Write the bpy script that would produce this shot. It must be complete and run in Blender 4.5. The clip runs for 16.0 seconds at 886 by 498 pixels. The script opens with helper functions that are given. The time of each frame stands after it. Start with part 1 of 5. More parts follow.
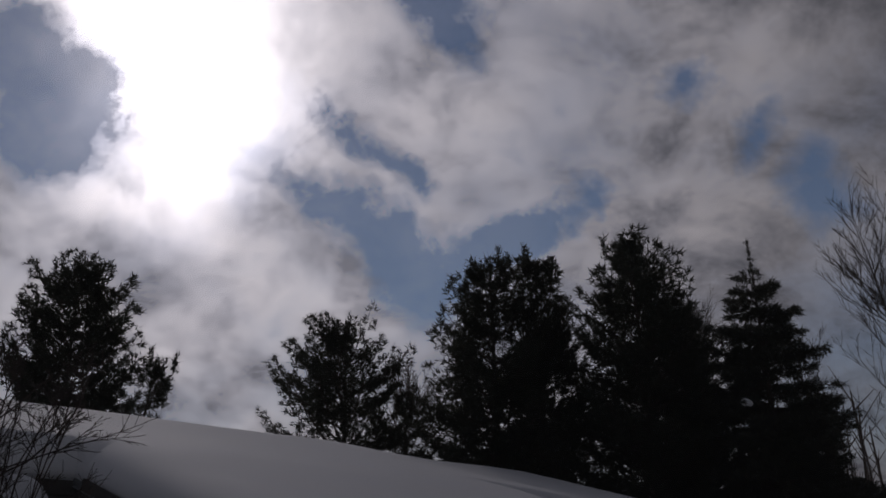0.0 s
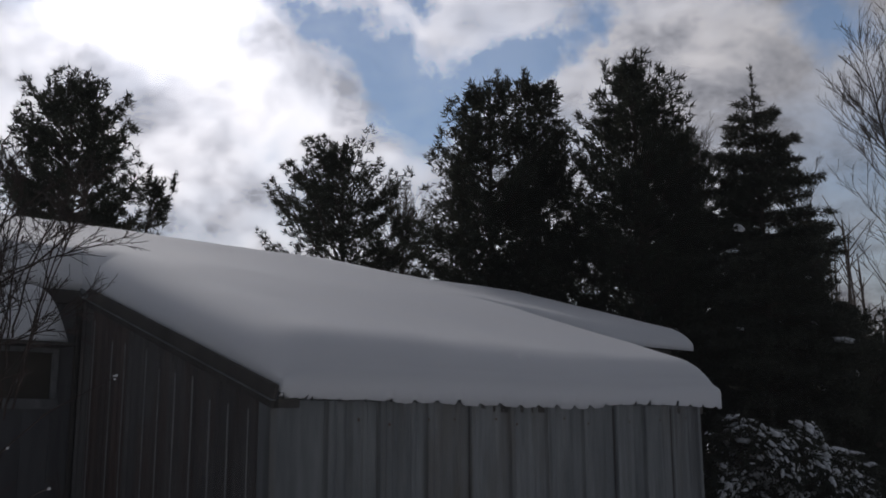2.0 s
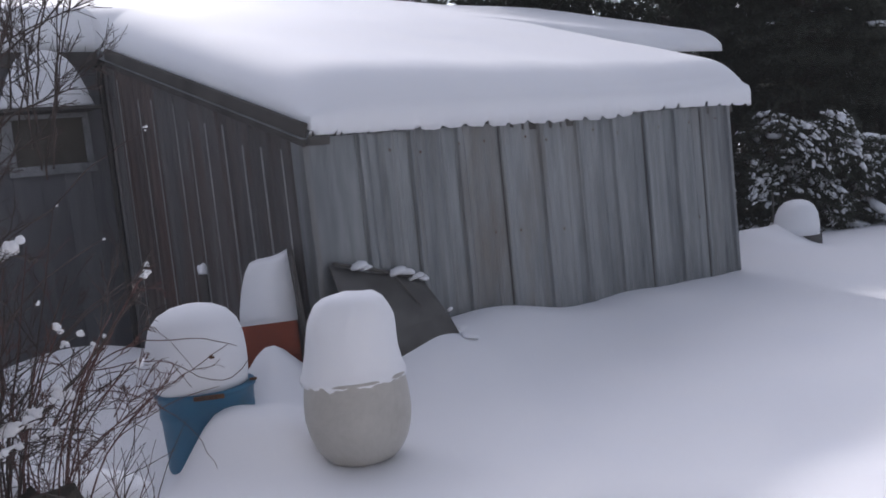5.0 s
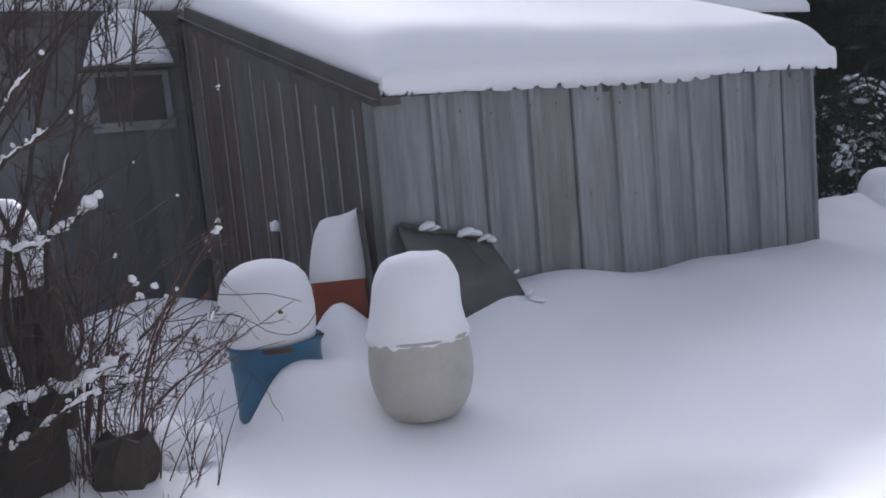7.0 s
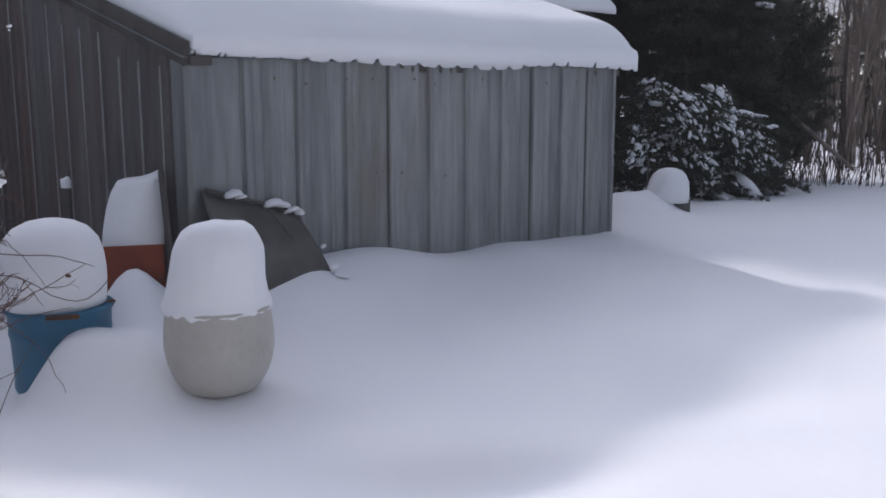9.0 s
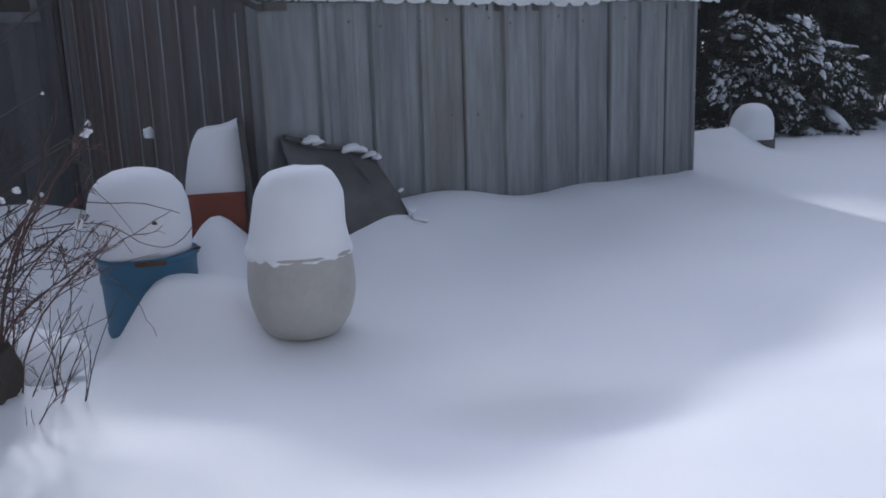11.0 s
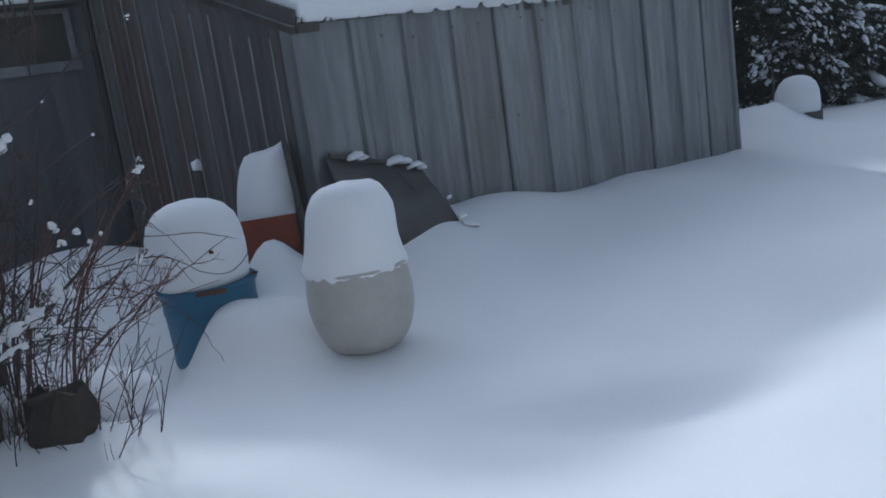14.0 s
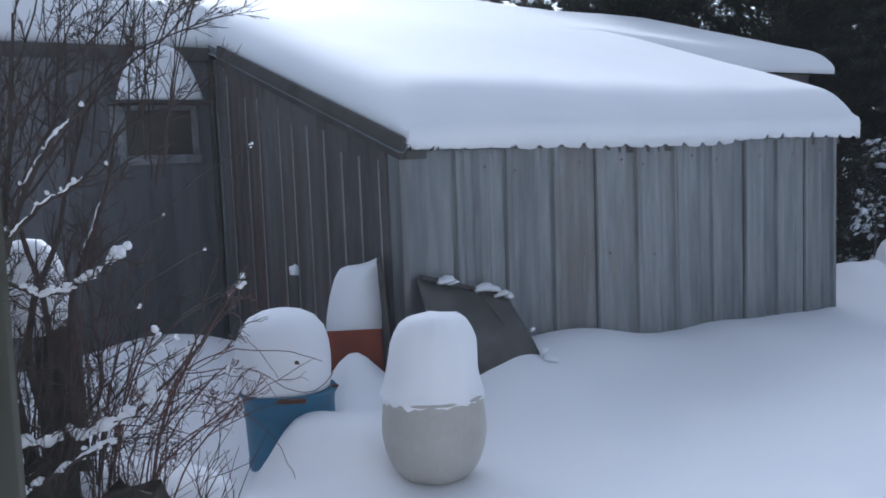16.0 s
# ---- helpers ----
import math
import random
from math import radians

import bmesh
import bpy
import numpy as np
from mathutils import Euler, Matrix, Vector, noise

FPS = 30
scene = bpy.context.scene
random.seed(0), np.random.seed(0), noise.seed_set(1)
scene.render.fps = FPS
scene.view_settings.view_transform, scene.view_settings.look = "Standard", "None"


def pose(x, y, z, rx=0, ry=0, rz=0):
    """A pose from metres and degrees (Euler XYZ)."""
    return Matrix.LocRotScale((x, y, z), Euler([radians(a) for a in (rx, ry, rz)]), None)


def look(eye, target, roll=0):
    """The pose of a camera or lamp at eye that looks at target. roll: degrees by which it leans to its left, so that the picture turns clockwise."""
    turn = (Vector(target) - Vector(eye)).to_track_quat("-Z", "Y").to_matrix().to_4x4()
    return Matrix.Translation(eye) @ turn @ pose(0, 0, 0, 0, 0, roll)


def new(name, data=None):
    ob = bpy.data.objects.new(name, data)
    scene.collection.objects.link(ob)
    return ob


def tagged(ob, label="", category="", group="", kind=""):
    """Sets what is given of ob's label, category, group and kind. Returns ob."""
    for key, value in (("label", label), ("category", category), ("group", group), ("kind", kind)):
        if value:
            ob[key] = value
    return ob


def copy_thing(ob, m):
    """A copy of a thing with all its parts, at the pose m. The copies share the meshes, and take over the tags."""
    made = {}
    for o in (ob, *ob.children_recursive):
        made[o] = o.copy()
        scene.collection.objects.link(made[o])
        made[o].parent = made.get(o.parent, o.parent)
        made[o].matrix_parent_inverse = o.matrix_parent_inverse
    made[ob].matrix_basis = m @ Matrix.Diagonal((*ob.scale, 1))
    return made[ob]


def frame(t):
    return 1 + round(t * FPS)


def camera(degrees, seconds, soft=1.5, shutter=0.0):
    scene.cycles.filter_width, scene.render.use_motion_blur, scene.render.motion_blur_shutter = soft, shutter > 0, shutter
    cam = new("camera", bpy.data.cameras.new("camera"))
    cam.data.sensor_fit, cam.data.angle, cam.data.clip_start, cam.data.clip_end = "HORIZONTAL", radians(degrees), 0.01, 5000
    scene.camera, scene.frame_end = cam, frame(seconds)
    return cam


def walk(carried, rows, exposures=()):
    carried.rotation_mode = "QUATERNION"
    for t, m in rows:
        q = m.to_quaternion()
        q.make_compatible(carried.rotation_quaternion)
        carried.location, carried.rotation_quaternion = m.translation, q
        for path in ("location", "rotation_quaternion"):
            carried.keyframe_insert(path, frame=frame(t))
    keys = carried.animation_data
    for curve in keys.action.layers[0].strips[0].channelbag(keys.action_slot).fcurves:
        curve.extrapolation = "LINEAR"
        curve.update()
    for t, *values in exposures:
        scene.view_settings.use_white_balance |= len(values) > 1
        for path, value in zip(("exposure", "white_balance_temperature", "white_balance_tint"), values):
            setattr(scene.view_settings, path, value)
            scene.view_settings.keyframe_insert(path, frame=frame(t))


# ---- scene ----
FOV = 50.61
cam = camera(FOV, 16.0, soft=1.7)
walk(cam, [
    (0.0, pose(-0.021, 0.028, 1.799, 111.07, 0.91, -7.43)),
    (0.5, pose(-0.037, 0.036, 1.776, 107.79, 0.72, -8.03)),
    (1.0, pose(-0.047, 0.020, 1.765, 104.94, 0.44, -7.41)),
    (1.5, pose(-0.010, -0.013, 1.744, 102.34, 0.74, -7.36)),
    (2.0, pose(-0.018, 0.005, 1.724, 100.46, 0.23, -7.76)),
    (2.5, pose(-0.030, 0.014, 1.728, 98.52, 0.29, -9.23)),
    (3.0, pose(-0.034, 0.029, 1.727, 96.22, 1.06, -7.84)),
    (3.5, pose(-0.013, 0.001, 1.689, 94.30, 2.00, -7.66)),
    (4.0, pose(-0.024, 0.016, 1.678, 91.48, 3.26, -8.31)),
    (4.5, pose(0.001, -0.018, 1.688, 87.73, 4.59, -7.27)),
    (4.7, pose(-0.008, -0.013, 1.668, 84.86, 5.45, -6.42)),
    (6.8, pose(0.042, -0.029, 1.663, 83.16, 4.92, -2.11)),
    (7.0, pose(0.044, -0.043, 1.670, 82.31, 5.21, -1.09)),
    (7.5, pose(0.051, -0.066, 1.688, 82.82, 6.33, 3.55)),
    (8.0, pose(0.071, -0.057, 1.680, 82.03, 4.02, 2.53)),
    (8.5, pose(0.037, -0.030, 1.673, 81.06, 0.72, -2.85)),
    (9.0, pose(0.023, 0.012, 1.676, 80.22, 0.00, -12.40)),
    (9.5, pose(0.029, 0.008, 1.681, 77.53, 0.95, -7.68)),
    (9.7, pose(-0.019, 0.045, 1.653, 76.38, 0.78, -8.12)),
    (11.8, pose(0.021, 0.046, 1.648, 78.91, 3.24, -7.86)),
    (12.0, pose(0.009, 0.041, 1.616, 80.44, 4.11, -8.12)),
    (12.5, pose(0.016, 0.033, 1.615, 79.63, 5.89, -7.70)),
    (13.0, pose(0.020, 0.033, 1.606, 78.35, 4.92, -7.68)),
    (13.5, pose(0.024, 0.017, 1.628, 76.64, 6.53, -9.05)),
    (14.0, pose(-0.016, 0.053, 1.622, 77.65, 7.89, -6.26)),
    (14.5, pose(0.018, 0.021, 1.681, 79.62, 6.97, -3.89)),
    (15.0, pose(0.028, -0.017, 1.777, 83.13, 5.88, -1.32)),
    (15.5, pose(0.010, -0.044, 1.814, 85.18, 2.75, -0.21)),
    (16.0, pose(0.002, -0.054, 1.855, 84.20, 2.19, -0.02)),
], exposures=[
    (0.0, -2.2, 6400, 20), (0.5, -1.97, 6400, 18), (1.0, -1.68, 6350, 14), (1.5, -1.4, 6350, 14), (2.0, -1.05, 6350, 14), (2.5, -0.62, 6300, 16), (3.0, -0.24, 6250, 18),
    (3.5, 0.12, 6250, 19), (4.0, 0.4, 6250, 18), (4.5, 0.64, 6200, 18), (7.0, 0.98, 6100, 17), (8.0, 1.06, 6350, 21), (8.5, 0.96, 6250, 19), (9.0, 0.79, 6050, 17),
    (9.5, 0.68, 5900, 16), (12.0, 0.57, 5600, 12), (13.5, 0.46, 5450, 8), (14.5, 0.59, 5450, 5), (15.0, 0.93, 5500, 8), (16.0, 1.0, 5500, 10),
])

# ---- light ----
SUN_AZ, SUN_EL = radians(-10.5), radians(30.4)
SUN_DIR = Vector((math.sin(SUN_AZ) * math.cos(SUN_EL), math.cos(SUN_AZ) * math.cos(SUN_EL), math.sin(SUN_EL)))


def link(nt, a, b):
    nt.links.new(a, b)


def nd(nt, kind, **kw):
    n = nt.nodes.new(kind)
    for k, v in kw.items():
        if k == "op":
            n.operation = v
        elif k == "blend":
            n.blend_type = v
        else:
            n.inputs[k].default_value = v
    return n


def mth(nt, op, a, b=None, c=None, clamp=False):
    n = nt.nodes.new("ShaderNodeMath")
    n.operation, n.use_clamp = op, clamp
    for i, v in enumerate((a, b, c)):
        if v is None:
            continue
        if isinstance(v, (int, float)):
            n.inputs[i].default_value = v
        else:
            nt.links.new(v, n.inputs[i])
    return n.outputs[0]


def vdir(az, el):
    a, e = radians(az), radians(el)
    return (math.sin(a) * math.cos(e), math.cos(a) * math.cos(e), math.sin(e))


def build_world():
    """Blue winter sky behind broken cloud, brightest round the veiled sun."""
    w = bpy.data.worlds.new("sky")
    scene.world = w
    w.use_nodes = True
    nt = w.node_tree
    nt.nodes.clear()
    sky = nt.nodes.new("ShaderNodeTexSky")
    sky.sky_type, sky.sun_disc = "NISHITA", False
    sky.sun_elevation, sky.sun_rotation = SUN_EL, SUN_AZ
    sky.dust_density, sky.air_density, sky.ozone_density = 0.1, 1.2, 3.0
    tc = nt.nodes.new("ShaderNodeTexCoord").outputs["Generated"]
    sep = nt.nodes.new("ShaderNodeSeparateXYZ")
    link(nt, tc, sep.inputs[0])
    h = mth(nt, "ADD", mth(nt, "MAXIMUM", sep.outputs[2], 0.0), 0.55)
    comb = nt.nodes.new("ShaderNodeCombineXYZ")
    link(nt, mth(nt, "DIVIDE", sep.outputs[0], h), comb.inputs[0])
    link(nt, mth(nt, "DIVIDE", sep.outputs[1], h), comb.inputs[1])
    big = nd(nt, "ShaderNodeTexNoise", Scale=3.4, Detail=9.0, Roughness=0.55, Distortion=0.15)
    fine = nd(nt, "ShaderNodeTexNoise", Scale=7.5, Detail=12.0, Roughness=0.63, Distortion=0.25)
    link(nt, comb.outputs[0], big.inputs["Vector"])
    link(nt, comb.outputs[0], fine.inputs["Vector"])
    # direction bent by noise, so that the breaks in the cloud have ragged rims
    wob = nd(nt, "ShaderNodeTexNoise", Scale=7.0, Detail=9.0, Roughness=0.66)
    link(nt, tc, wob.inputs["Vector"])
    sub = nt.nodes.new("ShaderNodeVectorMath")
    sub.operation = "MULTIPLY_ADD"
    link(nt, wob.outputs["Color"], sub.inputs[0])
    sub.inputs[1].default_value, sub.inputs[2].default_value = (0.15, 0.15, 0.15), (-0.075, -0.075, -0.075)
    add = nt.nodes.new("ShaderNodeVectorMath")
    link(nt, tc, add.inputs[0])
    link(nt, sub.outputs[0], add.inputs[1])
    bent = add.outputs[0]
    cover = mth(nt, "MULTIPLY_ADD", big.outputs[0], 2.2, -0.28)
    for az, el, size in GAPS:
        dist = nt.nodes.new("ShaderNodeVectorMath")
        dist.operation = "DISTANCE"
        link(nt, bent, dist.inputs[0])
        dist.inputs[1].default_value = vdir(az, el)
        m = mth(nt, "SUBTRACT", 1.0, mth(nt, "DIVIDE", dist.outputs["Value"], radians(size * 0.97)), clamp=True)
        cover = mth(nt, "SUBTRACT", cover, mth(nt, "MULTIPLY", m, 1.5))
    cover = mth(nt, "ADD", cover, mth(nt, "MULTIPLY_ADD", fine.outputs[0], 2.0, -1.0))
    mask = mth(nt, "SMOOTH_MIN", mth(nt, "MULTIPLY_ADD", cover, 0.72, 0.24, clamp=True), 1.0, 0.1, clamp=True)
    mask = mth(nt, "MAXIMUM", mask, 0.10)
    # distance from the sun, in the bent sky
    ds = nt.nodes.new("ShaderNodeVectorMath")
    ds.operation = "DISTANCE"
    link(nt, bent, ds.inputs[0])
    ds.inputs[1].default_value = SUN_DIR
    d = ds.outputs["Value"]
    core = mth(nt, "POWER", mth(nt, "SUBTRACT", 1.0, mth(nt, "DIVIDE", d, 0.19), clamp=True), 1.4)
    halo = mth(nt, "POWER", mth(nt, "SUBTRACT", 1.0, mth(nt, "DIVIDE", d, 1.1), clamp=True), 2.2)
    thick = mth(nt, "MULTIPLY_ADD", fine.outputs[0], -3.8, 2.48, clamp=True)
    lum = mth(nt, "MULTIPLY_ADD", thick, 0.56, 0.27)
    dot = nt.nodes.new("ShaderNodeVectorMath")
    dot.operation = "DOT_PRODUCT"
    link(nt, tc, dot.inputs[0])
    dot.inputs[1].default_value = SUN_DIR
    front = mth(nt, "POWER", mth(nt, "MULTIPLY_ADD", dot.outputs["Value"], 0.5, 0.5, clamp=True), 4.0)
    gain = mth(nt, "ADD", mth(nt, "MULTIPLY_ADD", front, 0.75, 0.24), mth(nt, "MULTIPLY", halo, 4.3))
    lum = mth(nt, "MULTIPLY", lum, gain)
    lum = mth(nt, "ADD", lum, mth(nt, "MULTIPLY", core, 9.0))
    tone = nt.nodes.new("ShaderNodeValToRGB")
    tone.color_ramp.elements[0].color = (0.86, 0.89, 0.98, 1)
    tone.color_ramp.elements[1].color = (1.0, 0.97, 0.95, 1)
    link(nt, thick, tone.inputs[0])
    b1 = nt.nodes.new("ShaderNodeBackground")
    b1.inputs[1].default_value = 0.135
    link(nt, sky.outputs[0], b1.inputs[0])
    b2 = nt.nodes.new("ShaderNodeBackground")
    link(nt, tone.outputs[0], b2.inputs[0])
    link(nt, lum, b2.inputs[1])
    mix = nt.nodes.new("ShaderNodeMixShader")
    link(nt, mth(nt, "ADD", mask, mth(nt, "MULTIPLY", core, mth(nt, "MULTIPLY_ADD", mask, 0.9, 0.1)), clamp=True), mix.inputs[0])
    link(nt, b1.outputs[0], mix.inputs[1])
    link(nt, b2.outputs[0], mix.inputs[2])
    out = nt.nodes.new("ShaderNodeOutputWorld")
    link(nt, mix.outputs[0], out.inputs[0])


# breaks in the cloud: azimuth, elevation, reach in degrees
GAPS = [(-18.6, 28.4, 5.2), (-14.6, 27.6, 3.8), (-18.0, 25.6, 3.2), (-21.6, 31.0, 4.2), (-2.6, 25.5, 1.6), (-0.6, 24.3, 1.8), (1.4, 22.9, 2.3),
        (3.2, 21.5, 3.0), (4.9, 20.1, 3.2), (7.0, 18.4, 3.4), (9.6, 20.6, 2.8), (12.0, 21.6, 2.4), (14.5, 22.2, 2.0), (-0.2, 29.6, 1.3),
        (1.2, 28.4, 1.5), (2.6, 27.3, 1.6), (4.0, 26.0, 1.5), (5.3, 24.9, 1.4), (7.8, 34.4, 3.2), (8.7, 32.1, 2.4), (6.4, 36.5, 3.0), (16.8, 23.6, 1.8),
        (31.8, 21.9, 3.0), (28.6, 26.0, 2.2), (24.0, 30.0, 2.0)]
build_world()
lamp = bpy.data.lights.new("sun", "SUN")
lamp.energy, lamp.angle, lamp.color = 1.2, radians(3.0), (1.0, 0.95, 0.87)
new("sun", lamp).matrix_world = look(SUN_DIR * 60, (0, 0, 0))


# ---- materials ----
def rgb(c):
    return (c[0], c[1], c[2], 1.0)


def material(name, a, b, rough=0.8, metal=0.0, scale=6.0, fine=60.0, bump=0.2, depth=0.01, stretch=(1, 1, 1), spec=0.3,
             rand=0.0, sss=0.0, stain=None, lo=0.35, hi=0.65):
    """Two tones mixed by coarse and fine noise, with relief; rand: how far single objects differ; stain: third tone in blotches."""
    m = bpy.data.materials.new(name)
    m.use_nodes = True
    nt = m.node_tree
    p = nt.nodes["Principled BSDF"]
    tc = nt.nodes.new("ShaderNodeTexCoord")
    mp = nt.nodes.new("ShaderNodeMapping")
    mp.inputs["Scale"].default_value = stretch
    link(nt, tc.outputs["Object"], mp.inputs[0])
    vec = mp.outputs[0]
    if rand:
        # every piece takes its own stretch of the grain
        own = nt.nodes.new("ShaderNodeObjectInfo")
        shift = nt.nodes.new("ShaderNodeVectorMath")
        link(nt, vec, shift.inputs[0])
        link(nt, mth(nt, "MULTIPLY", own.outputs["Random"], 61.0), shift.inputs[1])
        vec = shift.outputs[0]
    n1 = nd(nt, "ShaderNodeTexNoise", Scale=scale, Detail=5.0, Roughness=0.6)
    n2 = nd(nt, "ShaderNodeTexNoise", Scale=fine, Detail=3.0, Roughness=0.6)
    link(nt, vec, n1.inputs["Vector"])
    link(nt, vec, n2.inputs["Vector"])
    f = mth(nt, "ADD", mth(nt, "MULTIPLY", n1.outputs[0], 0.65), mth(nt, "MULTIPLY", n2.outputs[0], 0.35))
    ramp = nt.nodes.new("ShaderNodeValToRGB")
    ramp.color_ramp.elements[0].position, ramp.color_ramp.elements[1].position = lo, hi
    ramp.color_ramp.elements[0].color, ramp.color_ramp.elements[1].color = rgb(a), rgb(b)
    link(nt, f, ramp.inputs[0])
    col = ramp.outputs[0]
    if stain:
        n3 = nd(nt, "ShaderNodeTexNoise", Scale=scale * 0.45, Detail=6.0, Roughness=0.7, Distortion=0.6)
        link(nt, vec, n3.inputs["Vector"])
        mk = mth(nt, "MULTIPLY_ADD", n3.outputs[0], 5.0, -2.55, clamp=True)
        mx = nd(nt, "ShaderNodeMixRGB", Color2=rgb(stain))
        link(nt, mk, mx.inputs[0])
        link(nt, col, mx.inputs[1])
        col = mx.outputs[0]
    if rand:
        oi = nt.nodes.new("ShaderNodeObjectInfo")
        hs = nt.nodes.new("ShaderNodeHueSaturation")
        link(nt, mth(nt, "MULTIPLY_ADD", oi.outputs["Random"], 2 * rand, 1 - rand), hs.inputs["Value"])
        link(nt, col, hs.inputs["Color"])
        col = hs.outputs[0]
    link(nt, col, p.inputs["Base Color"])
    p.inputs["Roughness"].default_value, p.inputs["Metallic"].default_value = rough, metal
    p.inputs["Specular IOR Level"].default_value = spec
    if sss:
        p.inputs["Subsurface Weight"].default_value = sss
        p.inputs["Subsurface Radius"].default_value = (0.03, 0.04, 0.05)
        p.inputs["Subsurface Scale"].default_value = 0.5
    if bump:
        bp = nt.nodes.new("ShaderNodeBump")
        bp.inputs["Strength"].default_value, bp.inputs["Distance"].default_value = bump, depth
        link(nt, f, bp.inputs["Height"])
        link(nt, bp.outputs[0], p.inputs["Normal"])
    return m


SNOW = material("snow", (0.83, 0.84, 0.87), (0.9, 0.9, 0.91), 0.75, scale=1.3, fine=45, bump=0.12, depth=0.02, spec=0.2)
SNOW_CLUMP = material("clumped snow", (0.84, 0.85, 0.88), (0.9, 0.9, 0.91), 0.8, scale=9, fine=70, bump=0.3, depth=0.01, spec=0.2)
STEEL = material("galvanised steel", (0.135, 0.145, 0.154), (0.325, 0.335, 0.335), 0.5, 0.3, scale=3.6, fine=15, bump=0.06,
                 depth=0.004, stretch=(1, 1, 0.13), rand=0.08, stain=(0.185, 0.172, 0.158), spec=0.4, lo=0.34, hi=0.7)
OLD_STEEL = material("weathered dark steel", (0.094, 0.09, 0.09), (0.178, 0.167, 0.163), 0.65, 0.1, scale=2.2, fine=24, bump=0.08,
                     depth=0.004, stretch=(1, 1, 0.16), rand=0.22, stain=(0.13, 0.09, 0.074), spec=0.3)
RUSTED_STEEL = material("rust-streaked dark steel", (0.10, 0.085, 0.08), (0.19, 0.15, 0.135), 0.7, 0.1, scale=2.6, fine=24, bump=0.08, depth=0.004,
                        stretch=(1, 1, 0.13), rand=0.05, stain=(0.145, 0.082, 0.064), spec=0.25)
# pale tone that paints the light caught on rib edges
LIT_RIB = material("steel edge with light painted on", (0.22, 0.22, 0.22), (0.46, 0.45, 0.44), 0.55, 0.2, scale=5, fine=40, bump=0.05, stretch=(1, 1, 0.2))
BLUE_WALL = material("faded blue-grey boards", (0.1, 0.099, 0.104), (0.182, 0.178, 0.184), 0.75, scale=1.6, fine=22, bump=0.2, depth=0.004,
                     stretch=(1, 1, 0.12), rand=0.1)
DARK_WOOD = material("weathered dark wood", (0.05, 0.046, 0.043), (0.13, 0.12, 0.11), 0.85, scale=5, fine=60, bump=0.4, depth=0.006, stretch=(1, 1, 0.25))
GREY_WOOD = material("greyed window wood", (0.15, 0.15, 0.155), (0.33, 0.33, 0.335), 0.8, scale=6, fine=60, bump=0.3, depth=0.004)
WHITE_PLASTIC = material("yellowed white plastic", (0.42, 0.40, 0.36), (0.52, 0.50, 0.455), 0.5, scale=3, fine=30, bump=0.05, depth=0.004, stain=(0.38, 0.355, 0.31), spec=0.4)
BLUE_PLASTIC = material("scuffed blue plastic", (0.012, 0.10, 0.19), (0.03, 0.155, 0.26), 0.45, scale=4, fine=35, bump=0.05, depth=0.004, stain=(0.03, 0.06, 0.07), spec=0.45)
RED_WOOD = material("red-brown painted wood", (0.17, 0.035, 0.016), (0.27, 0.06, 0.028), 0.65, scale=5, fine=50, bump=0.2, depth=0.004, stain=(0.1, 0.03, 0.02))
GREY_SHEET = material("weathered grey sheet", (0.06, 0.058, 0.055), (0.155, 0.15, 0.143), 0.8, scale=4, fine=45, bump=0.35, depth=0.006, stain=(0.06, 0.055, 0.05))
RUST = material("rusted iron", (0.07, 0.035, 0.02), (0.16, 0.075, 0.035), 0.85, scale=20, fine=120, bump=0.3)
BARK = material("pine bark", (0.035, 0.028, 0.023), (0.095, 0.078, 0.065), 0.9, scale=6, fine=40, bump=0.6, depth=0.02, stretch=(1, 1, 0.3))
GREY_BARK = material("grey hardwood bark", (0.085, 0.068, 0.057), (0.2, 0.166, 0.142), 0.9, scale=5, fine=40, bump=0.5, depth=0.01, stretch=(1, 1, 0.3), rand=0.25)
TWIG = material("brown twig bark", (0.03, 0.023, 0.02), (0.085, 0.062, 0.054), 0.8, scale=9, fine=60, bump=0.2)
RED_TWIG = material("reddish twig bark", (0.06, 0.028, 0.024), (0.14, 0.07, 0.058), 0.7, scale=9, fine=60, bump=0.2)
NEEDLE = material("pine needles", (0.016, 0.022, 0.016), (0.048, 0.058, 0.038), 0.6, scale=1.5, fine=8, bump=0.0, rand=0.15)
SPRUCE = material("spruce needles", (0.026, 0.033, 0.026), (0.075, 0.085, 0.062), 0.6, scale=1.5, fine=8, bump=0.0, rand=0.15)
STUMP = material("dark rotting wood", (0.014, 0.012, 0.010), (0.06, 0.05, 0.038), 0.9, scale=7, fine=50, bump=0.6, depth=0.012, stretch=(1, 1, 0.4))
BIN_GREEN = material("dark green paint", (0.01, 0.016, 0.012), (0.022, 0.032, 0.024), 0.6, scale=5, fine=40, bump=0.15)
PALE_YELLOW = material("pale yellow paint", (0.52, 0.52, 0.27), (0.62, 0.61, 0.36), 0.6, scale=5, fine=40, bump=0.1)
JAMB = material("olive painted window frame", (0.07, 0.07, 0.045), (0.095, 0.092, 0.06), 0.6, scale=5, fine=60, bump=0.15, stretch=(1, 1, 0.2))
PLASTER = material("plain room wall paint", (0.42, 0.4, 0.36), (0.5, 0.48, 0.44), 0.9, scale=3, fine=80, bump=0.1)
FLOORING = material("brown floorboards", (0.16, 0.1, 0.06), (0.26, 0.17, 0.1), 0.6, scale=3, fine=50, bump=0.15, stretch=(1, 0.1, 1))
DARK_GLASS = material("dirty dark glass", (0.045, 0.038, 0.03), (0.095, 0.082, 0.066), 0.5, scale=4, fine=30, bump=0.0, spec=0.5)


